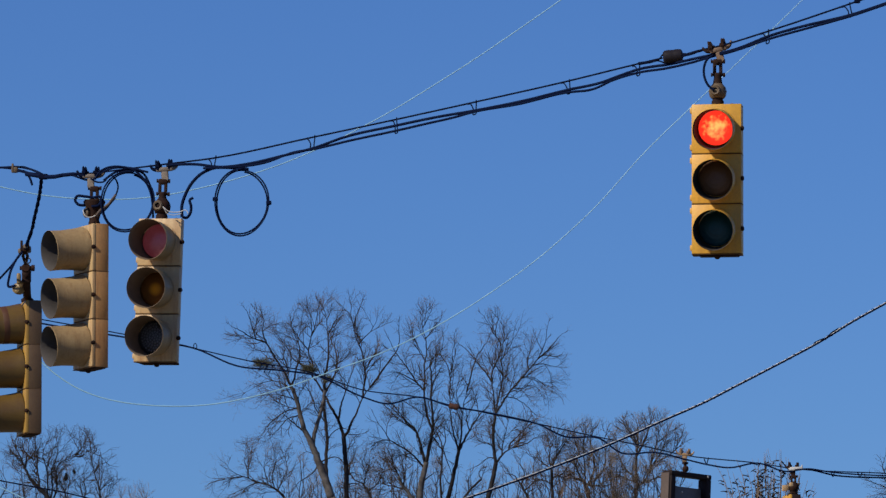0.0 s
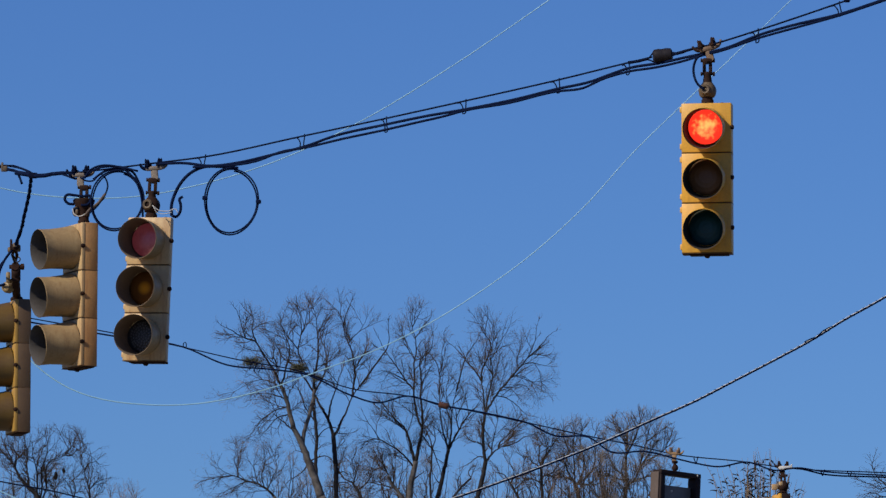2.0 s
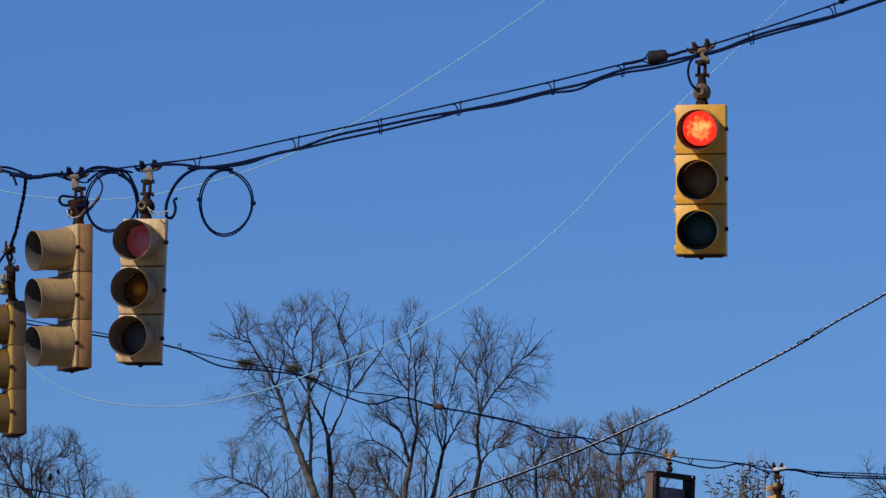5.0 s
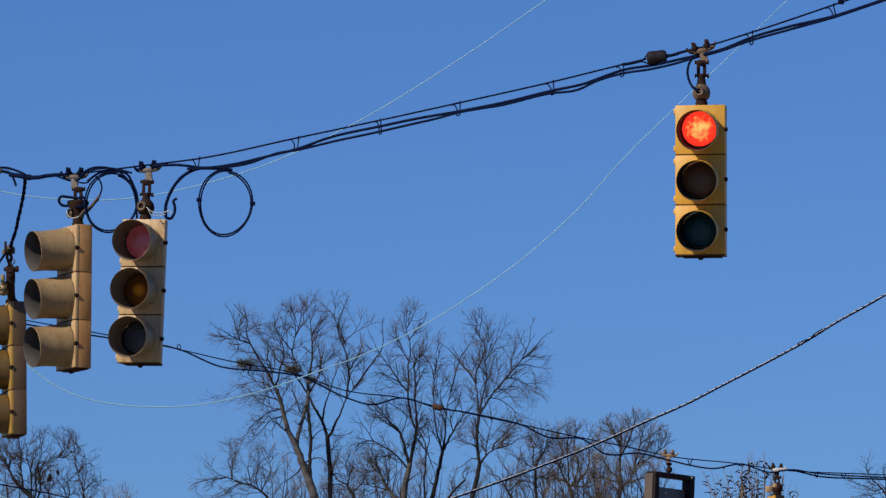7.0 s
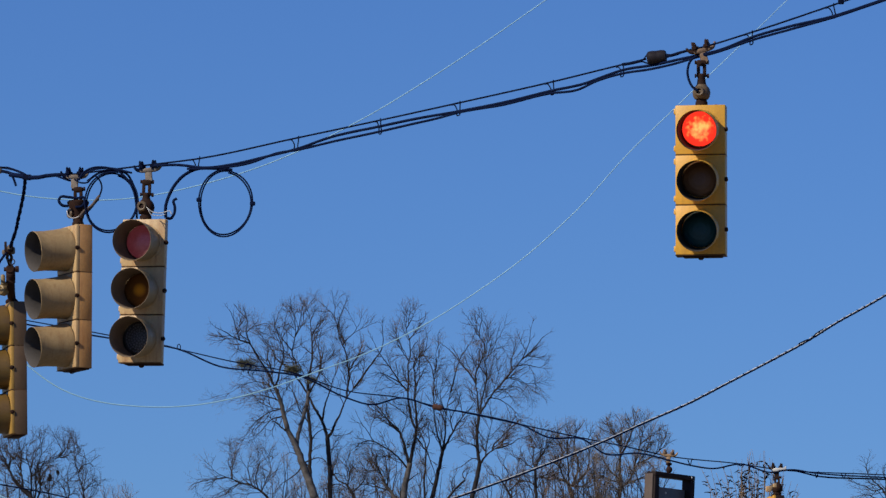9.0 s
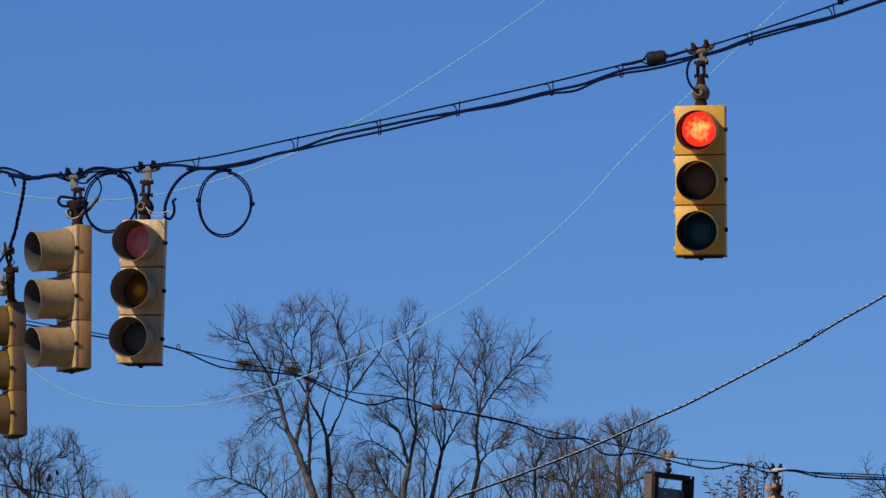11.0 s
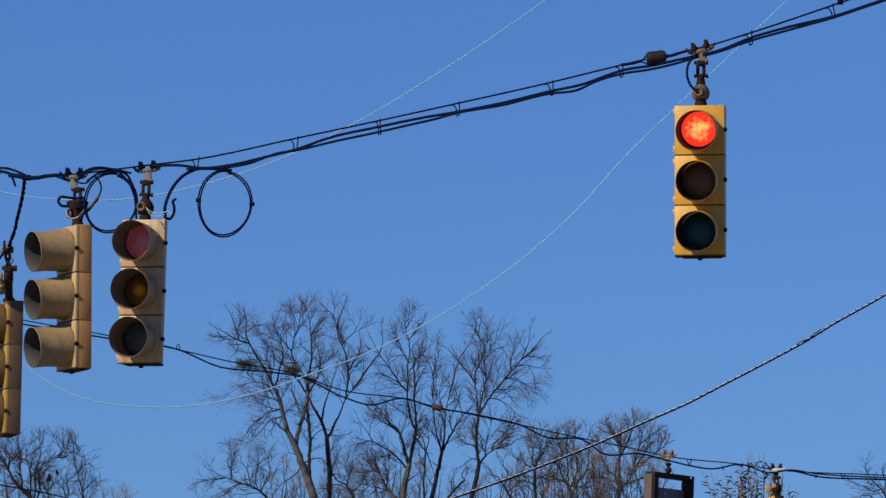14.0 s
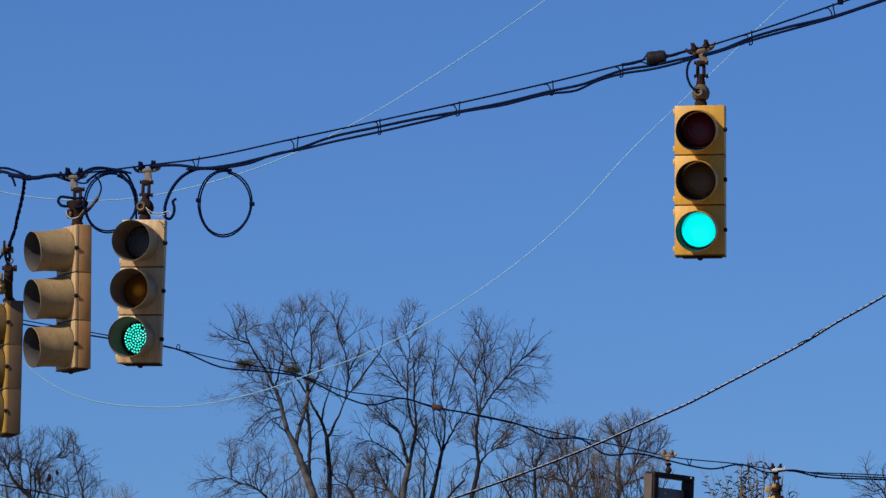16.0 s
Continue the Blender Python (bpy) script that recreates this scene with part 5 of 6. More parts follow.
tree.limb([(0.39, 15.38), (0.51, 15.62), (0.64, 15.87), (0.79, 16.11), (0.94, 16.3), (1.11, 16.47), (1.19, 16.65)], 0.03, 0.011, 0, -0.5)
tree.limb([(0.25, 14.54), (0.12, 14.63), (0.03, 14.8), (-0.03, 15.01)], 0.018, 0.007, 0, 0.4)
tree.limb([(0.48, 16.3), (0.36, 16.62), (0.33, 16.93), (0.4, 17.21)], 0.017, 0.007, -0.3, 0.5)
tree.limb([(0.64, 15.86), (0.59, 16.16), (0.72, 16.51), (0.69, 16.79)], 0.017, 0.007, -0.3, 0.5)
tree.down()
tree.clothe(0.38, 0.78)
tree.done()

tree = Tree("slender leafless tree with crossing upright stems", -0.04, 155.0, 33, M_DARKBARK, M_TWIG)
tree.crown = [(-0.02, 15.58, 0.448, 0.84)]
tree.limb([(-0.04, 14.4), (-0.06, 14.85), (-0.03, 15.18), (-0.02, 15.54)], 0.028, 0.021, 0, 0)
tree.limb([(-0.02, 15.54), (-0.06, 15.86), (-0.17, 16.07), (-0.23, 16.35)], 0.018, 0.007, 0, 0.4)
tree.limb([(-0.02, 15.54), (0.07, 15.86), (0.04, 16.14), (0.14, 16.4)], 0.017, 0.007, 0, -0.4)
tree.limb([(-0.03, 15.16), (-0.13, 15.37), (-0.18, 15.58)], 0.015, 0.007, 0, 0.3)
tree.limb([(0.03, 15.58), (0.12, 15.27), (0.2, 15.04), (0.22, 14.87)], 0.015, 0.007, 0, 0.3)
tree.down()
tree.clothe(0.4, 0.55)
tree.done()

tree = Tree("leafless tree with one dark trunk and a spreading crown", 1.09, 151.0, 37, M_DARKBARK, M_TWIG)
tree.crown = [(1.31, 17.28, 0.845, 1.364), (2.07, 17.14, 0.955, 1.296), (1.72, 15.63, 0.955, 0.75)]
tree.limb([(1.09, 14.07), (1.17, 14.39), (1.24, 14.7), (1.28, 14.94)], 0.061, 0.051, 0, 0)
tree.limb([(1.28, 14.94), (1.24, 15.19), (1.22, 15.47), (1.23, 15.81), (1.27, 16.1)], 0.044, 0.031, 0, 0)
tree.limb([(1.27, 16.1), (1.24, 16.39), (1.22, 16.66), (1.18, 16.91)], 0.03, 0.02, 0, 0.1)
tree.limb([(1.18, 16.91), (1.03, 17.16), (0.86, 17.36), (0.7, 17.58), (0.53, 17.78), (0.35, 17.92)], 0.022, 0.008, 0.1, 0.7)
tree.limb([(1.18, 16.91), (1.19, 17.13), (1.29, 17.35), (1.38, 17.59), (1.4, 17.82), (1.26, 18.01), (1.14, 18.23), (0.99, 18.44), (0.89, 18.55)], 0.02, 0.008, 0.1, -0.4)
tree.limb([(1.26, 16.15), (1.34, 16.48), (1.42, 16.81), (1.46, 17.09), (1.42, 17.39), (1.42, 17.7), (1.48, 17.97), (1.53, 18.37)], 0.023, 0.008, 0, 0.4)
tree.limb([(1.29, 16.11), (1.41, 16.32), (1.57, 16.58), (1.74, 16.77), (1.92, 16.98), (2.11, 17.19), (2.27, 17.38), (2.4, 17.61), (2.49, 17.89), (2.52, 18.14), (2.58, 18.36)], 0.027, 0.008, 0, -0.6)
tree.limb([(2.3, 17.41), (2.48, 17.56), (2.66, 17.74), (2.82, 17.93), (2.99, 18.03)], 0.018, 0.007, -0.4, -0.9)
tree.limb([(2.19, 17.28), (2.41, 17.32), (2.66, 17.27), (2.9, 17.25)], 0.015, 0.006, -0.3, 0.1)
tree.limb([(1.9, 16.97), (2.14, 17.01), (2.36, 16.92), (2.6, 16.73)], 0.015, 0.006, -0.2, 0.4)
tree.limb([(1.7, 16.73), (1.9, 16.7), (2.14, 16.76), (2.34, 16.63)], 0.015, 0.006, -0.2, -0.6)
tree.limb([(1.28, 14.89), (1.39, 15.05), (1.53, 15.19), (1.7, 15.27)], 0.034, 0.02, 0, -0.3)
tree.limb([(1.7, 15.27), (1.89, 15.31), (2.07, 15.38), (2.23, 15.49), (2.41, 15.47)], 0.02, 0.007, -0.3, -0.6)
tree.limb([(1.61, 15.23), (1.63, 15.38), (1.78, 15.53), (1.93, 15.69), (2.04, 15.8)], 0.023, 0.02, -0.2, 0.1)
tree.limb([(1.42, 15.07), (1.44, 15.31), (1.49, 15.55), (1.55, 15.82), (1.61, 16.04)], 0.02, 0.01, -0.2, 0.5)
tree.limb([(1.24, 15.04), (1.09, 15.05), (0.94, 14.94), (0.79, 14.86), (0.66, 14.81)], 0.015, 0.006, 0, 0.4)
tree.limb([(1.22, 15.29), (1.09, 15.38), (0.96, 15.38), (0.83, 15.49)], 0.015, 0.006, 0, -0.5)
tree.limb([(1.42, 17.42), (1.56, 17.67), (1.68, 17.92), (1.73, 18.19), (1.81, 18.44)], 0.014, 0.005, 0.2, 0.6)
tree.limb([(1.41, 17.03), (1.31, 17.28), (1.15, 17.42), (1.07, 17.67)], 0.014, 0.005, 0.3, -0.3)
tree.limb([(2.07, 17.14), (2.04, 17.42), (2.14, 17.7), (2.16, 17.97)], 0.014, 0.005, -0.3, 0.5)
tree.limb([(1.53, 16.51), (1.79, 16.48), (2.04, 16.32), (2.27, 16.11), (2.48, 16.07)], 0.014, 0.005, -0.1, 0.5)
tree.limb([(1.31, 17.97), (1.29, 18.25), (1.34, 18.5), (1.31, 18.69)], 0.014, 0.005, 0.4, 0.0)
tree.down()
tree.clothe(0.30, 0.82)
tree.done()

tree = Tree("young leafless tree with fanned dark boughs", 2.9, 165.0, 41, M_DARKBARK, M_BROWNTWIG)
tree.crown = [(2.85, 16.26, 0.864, 1.073)]
tree.limb([(2.9, 15.22), (2.88, 15.58), (2.87, 16.0)], 0.045, 0.037, 0, 0)
tree.limb([(2.87, 16.0), (2.81, 16.3), (2.85, 16.56), (2.93, 16.81), (2.89, 17.01)], 0.025, 0.009, 0, 0.4)
tree.limb([(2.88, 16.03), (2.99, 16.36), (3.03, 16.63), (3.0, 16.9), (3.13, 17.11)], 0.022, 0.007, 0, -0.4)
tree.limb([(2.97, 16.3), (3.12, 16.51), (3.26, 16.71), (3.47, 16.87)], 0.022, 0.007, 0, -0.5)
tree.limb([(2.87, 16.0), (2.66, 16.15), (2.5, 16.3), (2.3, 16.39), (2.15, 16.6)], 0.021, 0.007, 0, 0.5)
tree.limb([(2.88, 15.73), (3.15, 15.88), (3.38, 16.18), (3.53, 16.48)], 0.019, 0.007, 0, 0.5)
tree.limb([(2.88, 15.55), (2.55, 15.73), (2.36, 15.61)], 0.019, 0.007, 0, 0.3)
tree.down()
tree.clothe(0.24, 0.75, up=0.05, dense=1.2, crook=0.14)
tree.done()

tree = Tree("dense leafless tree with brown twigs standing further back", 4.09, 175.0, 51, M_DARKBARK, M_GREYTWIG)
tree.crown = [(4.06, 17.19, 0.917, 1.17)]
tree.limb([(4.09, 16.05), (4.02, 16.35), (3.9, 16.56), (3.74, 16.59)], 0.063, 0.04, 0, 0)
tree.limb([(4.02, 16.33), (4.18, 16.67), (4.25, 17.14), (4.14, 17.54), (4.22, 17.94), (4.38, 18.21)], 0.032, 0.009, 0, 0.4)
tree.limb([(3.9, 16.54), (3.74, 16.91), (3.79, 17.38), (3.66, 17.73), (3.74, 18.05)], 0.032, 0.009, 0, -0.5)
tree.limb([(4.06, 16.43), (4.45, 16.75), (4.57, 17.22), (4.54, 17.7), (4.66, 18.1)], 0.032, 0.009, 0, 0.2)
tree.limb([(3.96, 16.43), (3.98, 16.91), (3.95, 17.38), (3.98, 17.78), (4.06, 18.1)], 0.028, 0.009, 0, 0.2)
tree.limb([(3.83, 16.56), (3.5, 16.59), (3.34, 16.27)], 0.024, 0.009, 0, -0.2)
tree.limb([(4.07, 16.37), (4.37, 16.4), (4.61, 16.59), (4.77, 16.91)], 0.024, 0.009, 0, -0.2)
tree.down()
tree.clothe(0.12, 0.72, up=0.05, crook=0.14, joined=True)
tree.done()

tree = Tree("rounded leafless tree with a thick mass of twigs", 5.51, 178.0, 63, M_DARKBARK, M_GREYTWIG)
tree.crown = [(5.74, 17.57, 1.222, 1.318)]
tree.limb([(5.51, 16.3), (5.53, 16.76), (5.51, 17.17)], 0.044, 0.036, 0, 0)
tree.limb([(5.51, 17.17), (5.53, 17.57), (5.55, 17.85), (5.42, 18.11), (5.23, 18.35), (5.13, 18.63)], 0.04, 0.016, 0, 0.2)
tree.limb([(5.53, 17.49), (5.71, 17.82), (5.84, 18.14), (5.91, 18.43), (5.97, 18.66)], 0.032, 0.011, 0, -0.5)
tree.limb([(5.53, 17.65), (5.58, 17.98), (5.55, 18.3), (5.62, 18.59)], 0.032, 0.011, 0, 0.5)
tree.limb([(5.69, 16.55), (5.79, 16.85), (5.92, 17.14), (6.1, 17.43), (6.27, 17.72), (6.39, 18.06), (6.47, 18.33)], 0.04, 0.013, 0, 0.2)
tree.limb([(6.03, 17.33), (6.35, 17.46), (6.6, 17.65), (6.74, 17.9), (6.84, 18.17)], 0.024, 0.01, 0, 0.2)
tree.limb([(5.51, 16.85), (5.22, 17.14), (5.06, 17.46), (4.97, 17.82), (4.9, 18.22)], 0.032, 0.011, 0, 0.6)
tree.limb([(5.51, 16.72), (5.25, 16.81), (4.96, 16.93), (4.8, 16.72)], 0.027, 0.01, 0, -0.6)
tree.limb([(5.74, 16.72), (6.06, 16.85), (6.38, 17.01)], 0.027, 0.01, 0, -0.6)
tree.limb([(5.9, 17.09), (6.0, 17.52), (6.11, 17.9), (6.2, 18.3), (6.26, 18.55)], 0.024, 0.01, 0, -0.3)
tree.down()
tree.clothe(0.12, 0.72, up=0.05, crook=0.14, joined=True)
tree.done()

crooked = Tree("leafless tree with crooked grey limbs beside the road", -8.8, 140.0, 77, M_DARKBARK, M_DARKTWIG)
crooked.crown = [(-9.06, 13.78, 1.075, 1.037), (-8.3, 14.03, 0.632, 0.784), (-7.66, 13.61, 0.733, 0.834)]
crooked.limb([(-8.8, 12.95), (-8.9, 13.21), (-9.08, 13.38), (-9.26, 13.59)], 0.057, 0.038, 0, 0)
crooked.limb([(-9.26, 13.59), (-9.41, 13.89), (-9.54, 14.17), (-9.67, 14.41)], 0.032, 0.013, 0, 0.3)
crooked.limb([(-9.37, 13.84), (-9.35, 14.12), (-9.44, 14.35), (-9.37, 14.54)], 0.019, 0.006, 0, -0.3)
crooked.limb([(-9.05, 13.36), (-9.09, 13.69), (-9.13, 13.97), (-9.11, 14.22), (-9.19, 14.45)], 0.025, 0.008, 0, 0.5)
crooked.limb([(-8.85, 13.16), (-8.86, 13.49), (-8.89, 13.84), (-8.96, 14.12), (-8.87, 14.35)], 0.025, 0.008, 0, -0.5)
crooked.limb([(-8.69, 13.02), (-8.76, 13.44), (-8.78, 13.78), (-8.7, 13.99), (-8.63, 14.22), (-8.66, 14.45)], 0.025, 0.009, 0, -0.2)
crooked.limb([(-8.59, 13.02), (-8.67, 13.44), (-8.69, 13.77), (-8.6, 13.99), (-8.42, 14.05), (-8.27, 14.15)], 0.025, 0.009, 0, 0.3)
crooked.limb([(-8.27, 14.15), (-8.16, 14.27), (-8.08, 14.44), (-8.06, 14.67)], 0.018, 0.006, 0.3, 0.5)
crooked.limb([(-8.3, 14.12), (-8.12, 14.1), (-7.99, 14.2), (-7.9, 14.16)], 0.015, 0.006, 0.3, -0.3)
crooked.limb([(-8.42, 13.08), (-8.55, 13.44), (-8.62, 13.59), (-8.65, 13.74)], 0.016, 0.006, 0, 0.3)
crooked.limb([(-7.68, 12.95), (-7.7, 13.31), (-7.75, 13.51), (-7.81, 13.69), (-7.84, 13.87), (-7.88, 13.99)], 0.021, 0.009, 0, -0.3)
crooked.limb([(-7.88, 13.99), (-7.84, 14.15), (-7.78, 14.22), (-7.82, 14.34), (-7.92, 14.42)], 0.015, 0.006, -0.3, 0.2)
crooked.limb([(-7.81, 13.74), (-7.69, 13.88), (-7.53, 13.92), (-7.43, 14.03)], 0.014, 0.006, -0.3, -0.6)
crooked.limb([(-7.7, 13.33), (-7.53, 13.49), (-7.38, 13.59), (-7.25, 13.65)], 0.014, 0.006, -0.3, 0.6)
crooked.limb([(-8.04, 13.08), (-8.14, 13.38), (-8.27, 13.56), (-8.39, 13.59)], 0.014, 0.006, -0.2, 0.3)
crooked.limb([(-7.91, 13.08), (-8.01, 13.36), (-8.06, 13.56), (-7.96, 13.69)], 0.014, 0.006, -0.2, 0.3)
crooked.down()
crooked.clothe(0.21, 0.62, dense=1.2)
crooked.done()

for x, z, h in ((-8.43, 13.69, 0.17), (-8.455, 13.61, 0.11), (-8.26, 13.77, 0.12)):
    withered_leaf(crooked.root, x, z, h)

tree = Tree("thin leafless tree with drooping pale twigs", -4.06, 160.0, 85, M_GREYBARK, M_GREYTWIG)
tree.crown = [(-5.06, 15.45, 1.156, 0.896), (-4.34, 15.96, 0.795, 1.373)]
tree.limb([(-4.06, 14.81), (-4.23, 15.0), (-4.44, 15.13), (-4.59, 15.2)], 0.036, 0.025, 0, 0)
tree.limb([(-4.59, 15.2), (-4.81, 15.2), (-5.06, 15.1), (-5.27, 15.01), (-5.48, 14.92)], 0.019, 0.007, 0, 0.4)
tree.limb([(-4.73, 15.2), (-4.96, 15.3), (-5.19, 15.37), (-5.41, 15.48), (-5.55, 15.65)], 0.019, 0.007, 0, -0.4)
tree.limb([(-5.13, 15.34), (-5.45, 15.3), (-5.74, 15.27), (-5.97, 15.21)], 0.016, 0.007, -0.3, 0.2)
tree.limb([(-4.48, 15.16), (-4.55, 15.4), (-4.6, 15.66), (-4.55, 15.91)], 0.017, 0.007, 0, 0.5)
tree.limb([(-4.23, 15.0), (-4.12, 15.3), (-4.0, 15.59), (-4.06, 15.91), (-3.98, 16.17)], 0.017, 0.007, 0, 0.5)
tree.limb([(-4.33, 15.07), (-4.38, 15.37), (-4.29, 15.71), (-4.34, 15.96)], 0.017, 0.007, 0, -0.5)
tree.limb([(-4.99, 15.3), (-5.02, 15.56), (-5.1, 15.81), (-4.99, 16.0)], 0.017, 0.007, 0, 0.5)
tree.down()
tree.clothe(0.24, 0.7, up=-0.01, dense=1.1)
tree.done()

tree = Tree("lower leafless tree filling the gap between taller trunks", -0.79, 168.0, 103, M_GREYBARK, M_GREYTWIG)
tree.crown = [(-1.51, 16.06, 0.834, 0.834)]
tree.limb([(-0.79, 15.41), (-0.98, 15.68), (-1.1, 15.83), (-1.19, 16.05)], 0.053, 0.038, 0, 0)
tree.limb([(-1.19, 16.05), (-1.25, 16.17), (-1.43, 16.26), (-1.66, 16.2), (-1.89, 16.26)], 0.026, 0.009, 0, 0.4)
tree.limb([(-1.2, 16.11), (-1.34, 16.35), (-1.39, 16.57), (-1.49, 16.75)], 0.023, 0.009, 0, -0.4)
tree.limb([(-1.07, 15.8), (-1.01, 16.14), (-1.1, 16.41), (-0.98, 16.63)], 0.02, 0.009, 0, -0.3)
tree.limb([(-0.97, 15.65), (-1.36, 15.8), (-1.74, 15.87), (-2.01, 15.71)], 0.02, 0.009, 0, 0.3)
tree.down()
tree.clothe(0.25, 0.7, dense=1.4)
tree.done()

tree = Tree("small leafless tree with grey crossing branches", -1.89, 166.0, 131, M_GREYBARK, M_GREYTWIG)
tree.crown = [(-2.14, 15.94, 0.75, 0.72)]
tree.limb([(-1.89, 15.24), (-1.99, 15.48), (-2.14, 15.7)], 0.045, 0.03, 0, 0)
tree.limb([(-2.14, 15.7), (-2.38, 15.82), (-2.5, 16.09), (-2.44, 16.34)], 0.022, 0.009, 0, 0.4)
tree.limb([(-2.12, 15.67), (-2.05, 15.97), (-2.14, 16.24), (-2.02, 16.48)], 0.022, 0.009, 0, -0.4)
tree.limb([(-1.99, 15.48), (-1.72, 15.74), (-1.6, 16.0), (-1.72, 16.27)], 0.022, 0.009, 0, 0.2)
tree.down()
tree.clothe(0.25, 0.65, dense=1.3)
tree.done()

tree = Tree("small leafless tree with thin dark boughs", 0.51, 166.0, 117, M_DARKBARK, M_GREYTWIG)
tree.crown = [(0.81, 15.82, 0.525, 0.525)]
tree.limb([(0.51, 15.24), (0.68, 15.47), (0.84, 15.65), (1.02, 15.8)], 0.037, 0.03, 0, 0)
tree.limb([(0.69, 15.48), (0.69, 15.82), (0.81, 16.04)], 0.019, 0.007, 0, 0.4)
tree.limb([(1.02, 15.8), (0.96, 16.0), (1.08, 16.19)], 0.019, 0.007, 0, 0.4)
tree.down()
tree.clothe(0.35, 0.6)
tree.done()

tree = Tree("low leafless tree with a forked thin trunk", 2.34, 168.0, 118, M_DARKBARK, M_GREYTWIG)
tree.crown = [(2.07, 16.06, 0.683, 0.637)]
tree.limb([(2.34, 15.38), (2.19, 15.67), (2.07, 15.88)], 0.038, 0.03, 0, 0)
tree.limb([(2.07, 15.88), (1.92, 16.09), (1.7, 16.17), (1.55, 16.42)], 0.02, 0.008, 0, 0.4)
tree.limb([(2.1, 15.84), (2.19, 16.14), (2.07, 16.42), (2.16, 16.63)], 0.02, 0.008, 0, -0.4)
tree.limb([(2.19, 15.67), (2.45, 15.9), (2.56, 16.17)], 0.02, 0.008, 0, -0.4)
tree.down()
tree.clothe(0.35, 0.65)
tree.done()

tree = Tree("leafless treetop beyond the crossing", 12.22, 165.0, 91, M_GREYBARK, M_GREYTWIG)
tree.crown = [(11.82, 15.61, 0.775, 0.715)]
tree.limb([(12.22, 15.13), (12.09, 15.43), (11.93, 15.61)], 0.03, 0.022, 0, 0)
tree.limb([(11.93, 15.61), (11.75, 15.79), (11.65, 16.06), (11.71, 16.33), (11.77, 16.51)], 0.018, 0.007, 0, 0.4)
tree.limb([(12.05, 15.49), (11.82, 15.43), (11.6, 15.55), (11.37, 15.61), (11.18, 15.76)], 0.018, 0.007, 0, -0.3)
tree.limb([(12.12, 15.4), (12.14, 15.73), (12.05, 15.96), (12.13, 16.15)], 0.018, 0.007, 0, -0.3)
tree.limb([(12.16, 15.25), (11.89, 15.25), (11.63, 15.36), (11.37, 15.31)], 0.018, 0.007, 0, 0.3)
tree.down()
tree.clothe(0.26, 0.55)
tree.done()

for x, y, top, half, seed, twig in ((-3.88, 172, 17.03, 0.55, 200, M_GREYTWIG),
                                  (-3.22, 170, 16.59, 0.48, 201, M_GREYTWIG),
                                  (-2.36, 171, 16.74, 0.55, 202, M_GREYTWIG),
                                  (-1.55, 173, 17.01, 0.53, 203, M_GREYTWIG),
                                  (-0.93, 174, 17.29, 0.49, 204, M_GREYTWIG),
                                  (-0.14, 170, 16.7, 0.48, 205, M_GREYTWIG),
                                  (1.02, 171, 16.68, 0.52, 206, M_GREYTWIG),
                                  (1.97, 173, 16.97, 0.53, 207, M_GREYTWIG),
                                  (2.63, 170, 16.81, 0.52, 208, M_GREYTWIG),
                                  (3.26, 168, 16.78, 0.61, 209, M_BROWNTWIG),
                                  (3.77, 167, 16.57, 0.47, 210, M_GREYTWIG),
                                  (4.54, 172, 17.39, 0.59, 211, M_GREYTWIG),
                                  (5.12, 176, 17.63, 0.53, 212, M_GREYTWIG),
                                  (6.32, 176, 17.71, 0.6, 213, M_GREYTWIG),
                                  (5.86, 171, 16.84, 0.55, 214, M_GREYTWIG),
                                  (5.02, 170, 16.55, 0.52, 215, M_GREYTWIG),
                                  (4.86, 174, 17.29, 0.49, 216, M_GREYTWIG),
                                  (4.24, 166, 16.18, 0.54, 217, M_BROWNTWIG),
                                  (3.43, 164, 15.87, 0.44, 218, M_BROWNTWIG),
                                  (-9.82, 146, 14.92, 0.53, 219, M_GREYTWIG),
                                  (-8.92, 145, 14.48, 0.41, 220, M_GREYTWIG),
                                  (-7.86, 148, 14.25, 0.42, 221, M_GREYTWIG),
                                  (-7.23, 150, 14.36, 0.31, 222, M_GREYTWIG)):
    thicket_tree(x, y, top, half, seed, twig, "slim leafless tree with brown twigs in a thicket" if twig is M_BROWNTWIG else "slim leafless tree with grey twigs in a thicket")

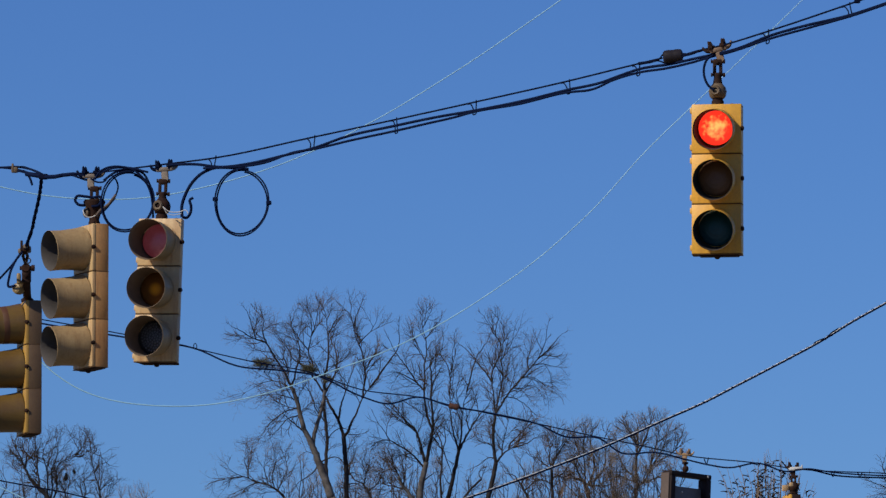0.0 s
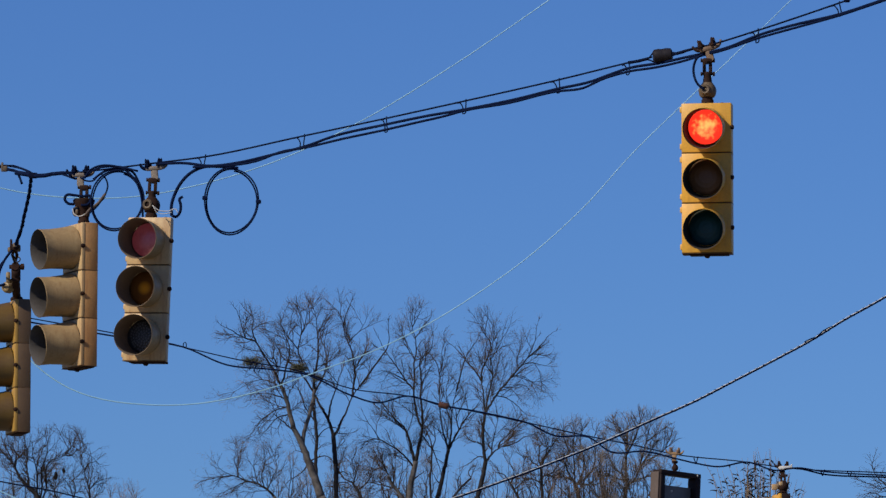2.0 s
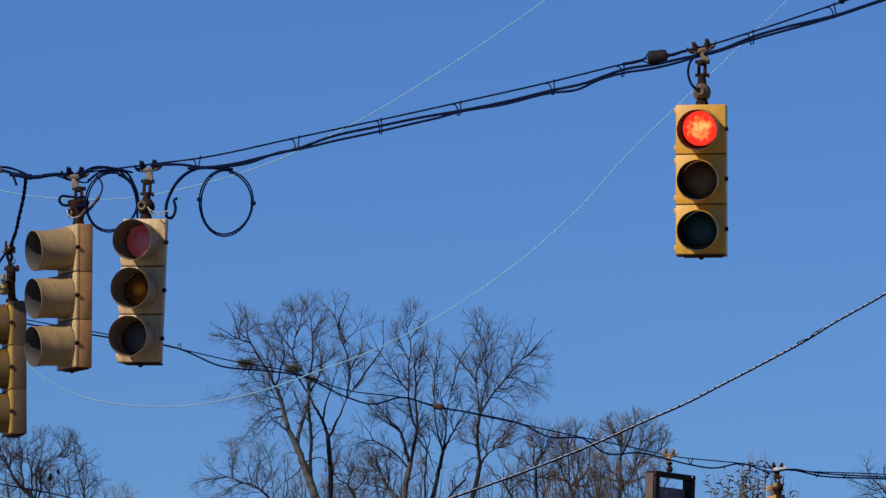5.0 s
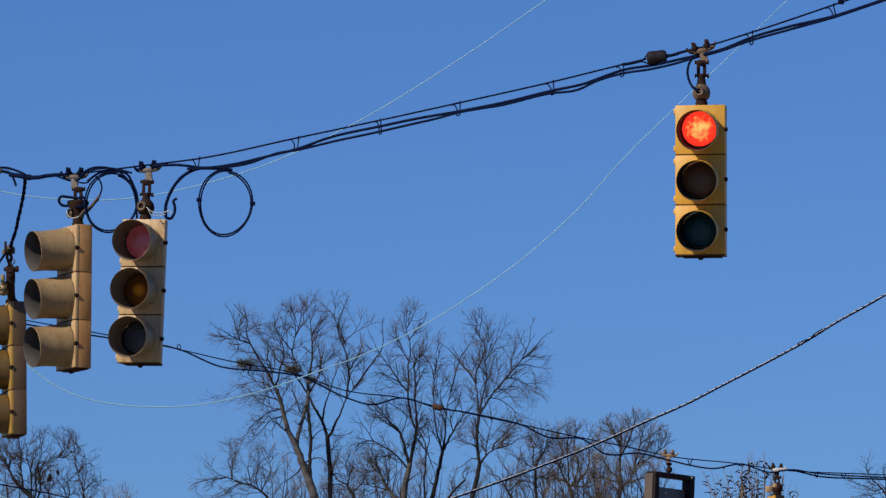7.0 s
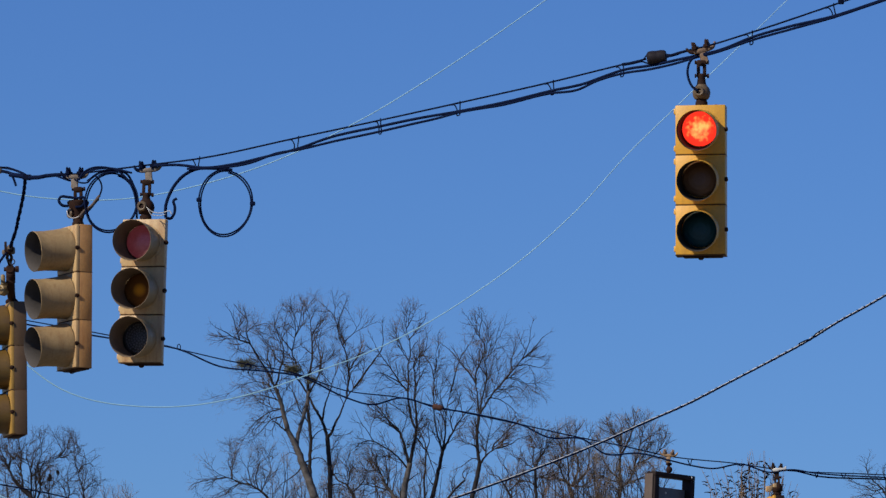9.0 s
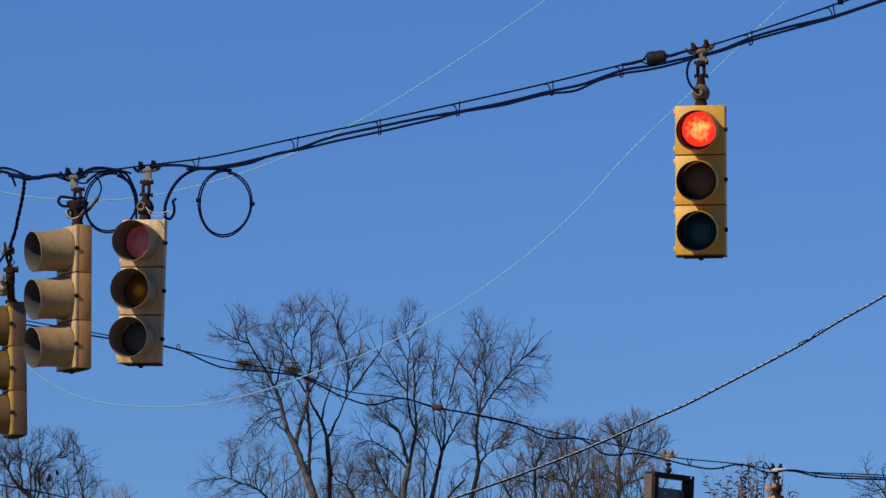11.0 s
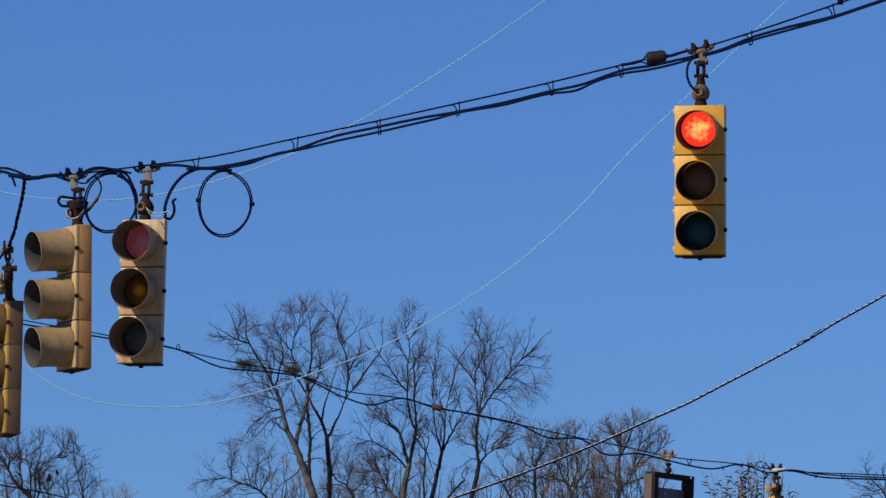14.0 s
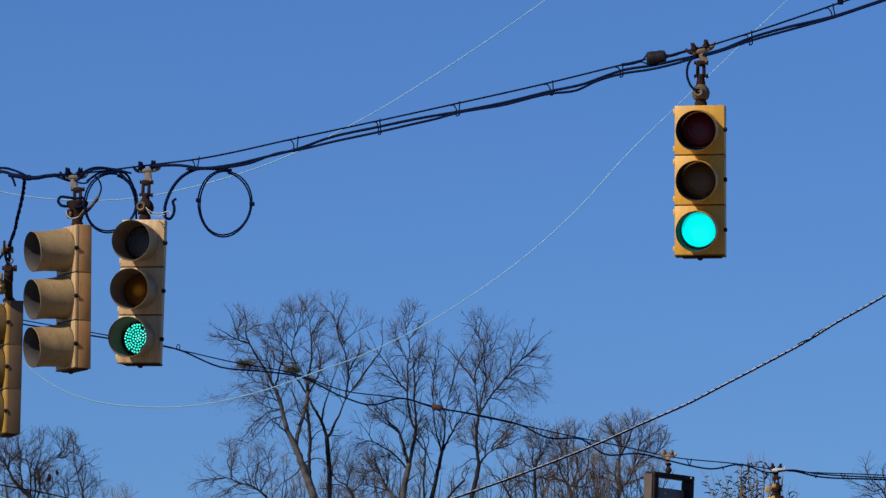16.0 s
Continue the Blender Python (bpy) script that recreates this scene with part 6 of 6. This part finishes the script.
# upright shoots with dry buds
shoots = thing("budding_shrub", (5.234, 100.0, 0), "upright thin shoots with dry brown buds", "shrub")
rnd = random.Random(5)
t, buds = Tubes(), Tubes()
t.add([(0, 0, -0.2), (0.02, 0, 4.0), (0, 0, 8.4)], 0.10, 0.06, 8)
for i in range(104):
    k = rnd.gauss(0, 0.44)
    h = 10.64 - 0.50 * abs(k) + rnd.uniform(-0.85, 0.06) + (0.22 if i % 29 == 0 else 0)
    p0, p1 = Vector((k * 0.15, rnd.gauss(0, 0.05), 8.2 + rnd.random() * 0.2)), Vector((k * 1.02, rnd.gauss(0, 0.4), h))
    mid = p0.lerp(p1, 0.5) + Vector((k * 0.25 + rnd.gauss(0, 0.04), 0, 0))
    pts = smooth_line([p0, mid, p0.lerp(p1, 0.8) + Vector((rnd.gauss(0, 0.035), 0, 0)), p1], 5)
    t.add(pts, 0.011, 0.003, 4)
    for j in range(7):
        q = pts[7 + j]
        d = Vector((rnd.gauss(0, 0.6), rnd.gauss(0, 0.6), rnd.uniform(-0.35, 1.0))).normalized()
        e = q + d * rnd.uniform(0.03, 0.11)
        t.add([q, q.lerp(e, 0.5), e], 0.004, 0.003, 3)
        if rnd.random() < 0.72:      # a curled dry pod at its end
            bend = Vector((rnd.gauss(0, 0.010), 0, -0.012))
            size = rnd.uniform(0.7, 1.25)
            buds.add([e - d * 0.032 * size, e + bend * 0.5, e + d * 0.026 * size + bend, e + d * 0.052 * size + bend * 2.4], 0.0125 * size, 0.004, 5)
tagged(t.done("stem_growth", M_TWIG, shoots), kind="stuff")
tagged(buds.done("bud_growth", M_BUD, shoots), kind="stuff")


def mistletoe(x, z, r, n, seed):
    """A ragged evergreen clump, placed before the limbs to fit the camera's view."""
    c = thing("mistletoe", (x, D1 - 1.1, z), "green mistletoe clump set in front of the bare limbs", "mistletoe", "mistletoe clumps")
    rnd = random.Random(seed)
    bm = bmesh.new()
    stems = Tubes()
    for i in range(n):
        d = Vector((rnd.gauss(0, 1), rnd.gauss(0, 1), rnd.gauss(0, 0.7)))
        p = d.normalized() * r * rnd.random() ** 0.6
        p.x *= 1.4
        stems.add([(0, 0, 0), p * 0.5, p], 0.004, 0.003, 3, False)
        u = Vector((rnd.gauss(0, 1), rnd.gauss(0, 1), rnd.gauss(0, 1))).normalized()
        w = u.orthogonal().normalized()
        v = [bm.verts.new(p + u * a * 0.042 + w * b * 0.010) for a, b in ((0, 0), (0.5, 1), (1, 0), (0.5, -1))]
        bm.faces.new(v)
    part("leaves", bm, M_MISTLE, c, smooth=False)
    stems.done("stems", M_MISTLE, c)


mistletoe(-3.21, 16.99, 0.17, 520, 3)
mistletoe(-4.34, 17.14, 0.20, 420, 4)
mistletoe(-2.76, 16.745, 0.12, 240, 6)


# ---- what moves ----
def motions():
    steps = [i * 0.2 for i in range(81)]

    def sway(amp, period, phase):
        return [(s, amp * math.sin(2 * math.pi * s / period + phase)) for s in steps]

    walk(head_a, [(s, hung(PIN_A, 0, -0.1 - a)) for s, a in sway(1.10, 1.933, 3.0)])
    walk(head_r, [(s, hung(PIN_R, FACE_R, 0.1 - a)) for s, a in sway(0.20, 1.79, -0.61)])
    walk(head_c, [(s, hung(PIN_C, FACE_C, 1.8 - a)) for s, a in sway(0.28, 1.61, -2.85)])
    walk(head_b, [(s, hung(PIN_B, FACE_B, 0.0 - a)) for s, a in sway(0.18, 1.58, 2.56)])
    o = lashed.location.copy()
    walk(lashed, [(s, Matrix.Translation(o + Vector((a, 0, 0)))) for s, a in sway(0.011, 2.32, 2.88)])
    # the lamps change over together
    off, on, change = FORWARD + 0.02, FORWARD - 0.049, 15.45
    for lamp, x, z, first, then in ((lamp_red, 0, -0.250 - 0.127, on, off), (lamp_green, 0, -0.250 - 0.635, off, on),
                                    (diode_red, ASIDE_C + 0.007, -0.231 - 0.127, on - 0.007, off), (diode_green, ASIDE_C + 0.009, -0.231 - 0.635, off, on - 0.004)):
        walk(lamp, [(0, pose(x, first, z)), (change - 0.033, pose(x, first, z)), (change + 0.033, pose(x, then, z)), (16, pose(x, then, z))])


motions()
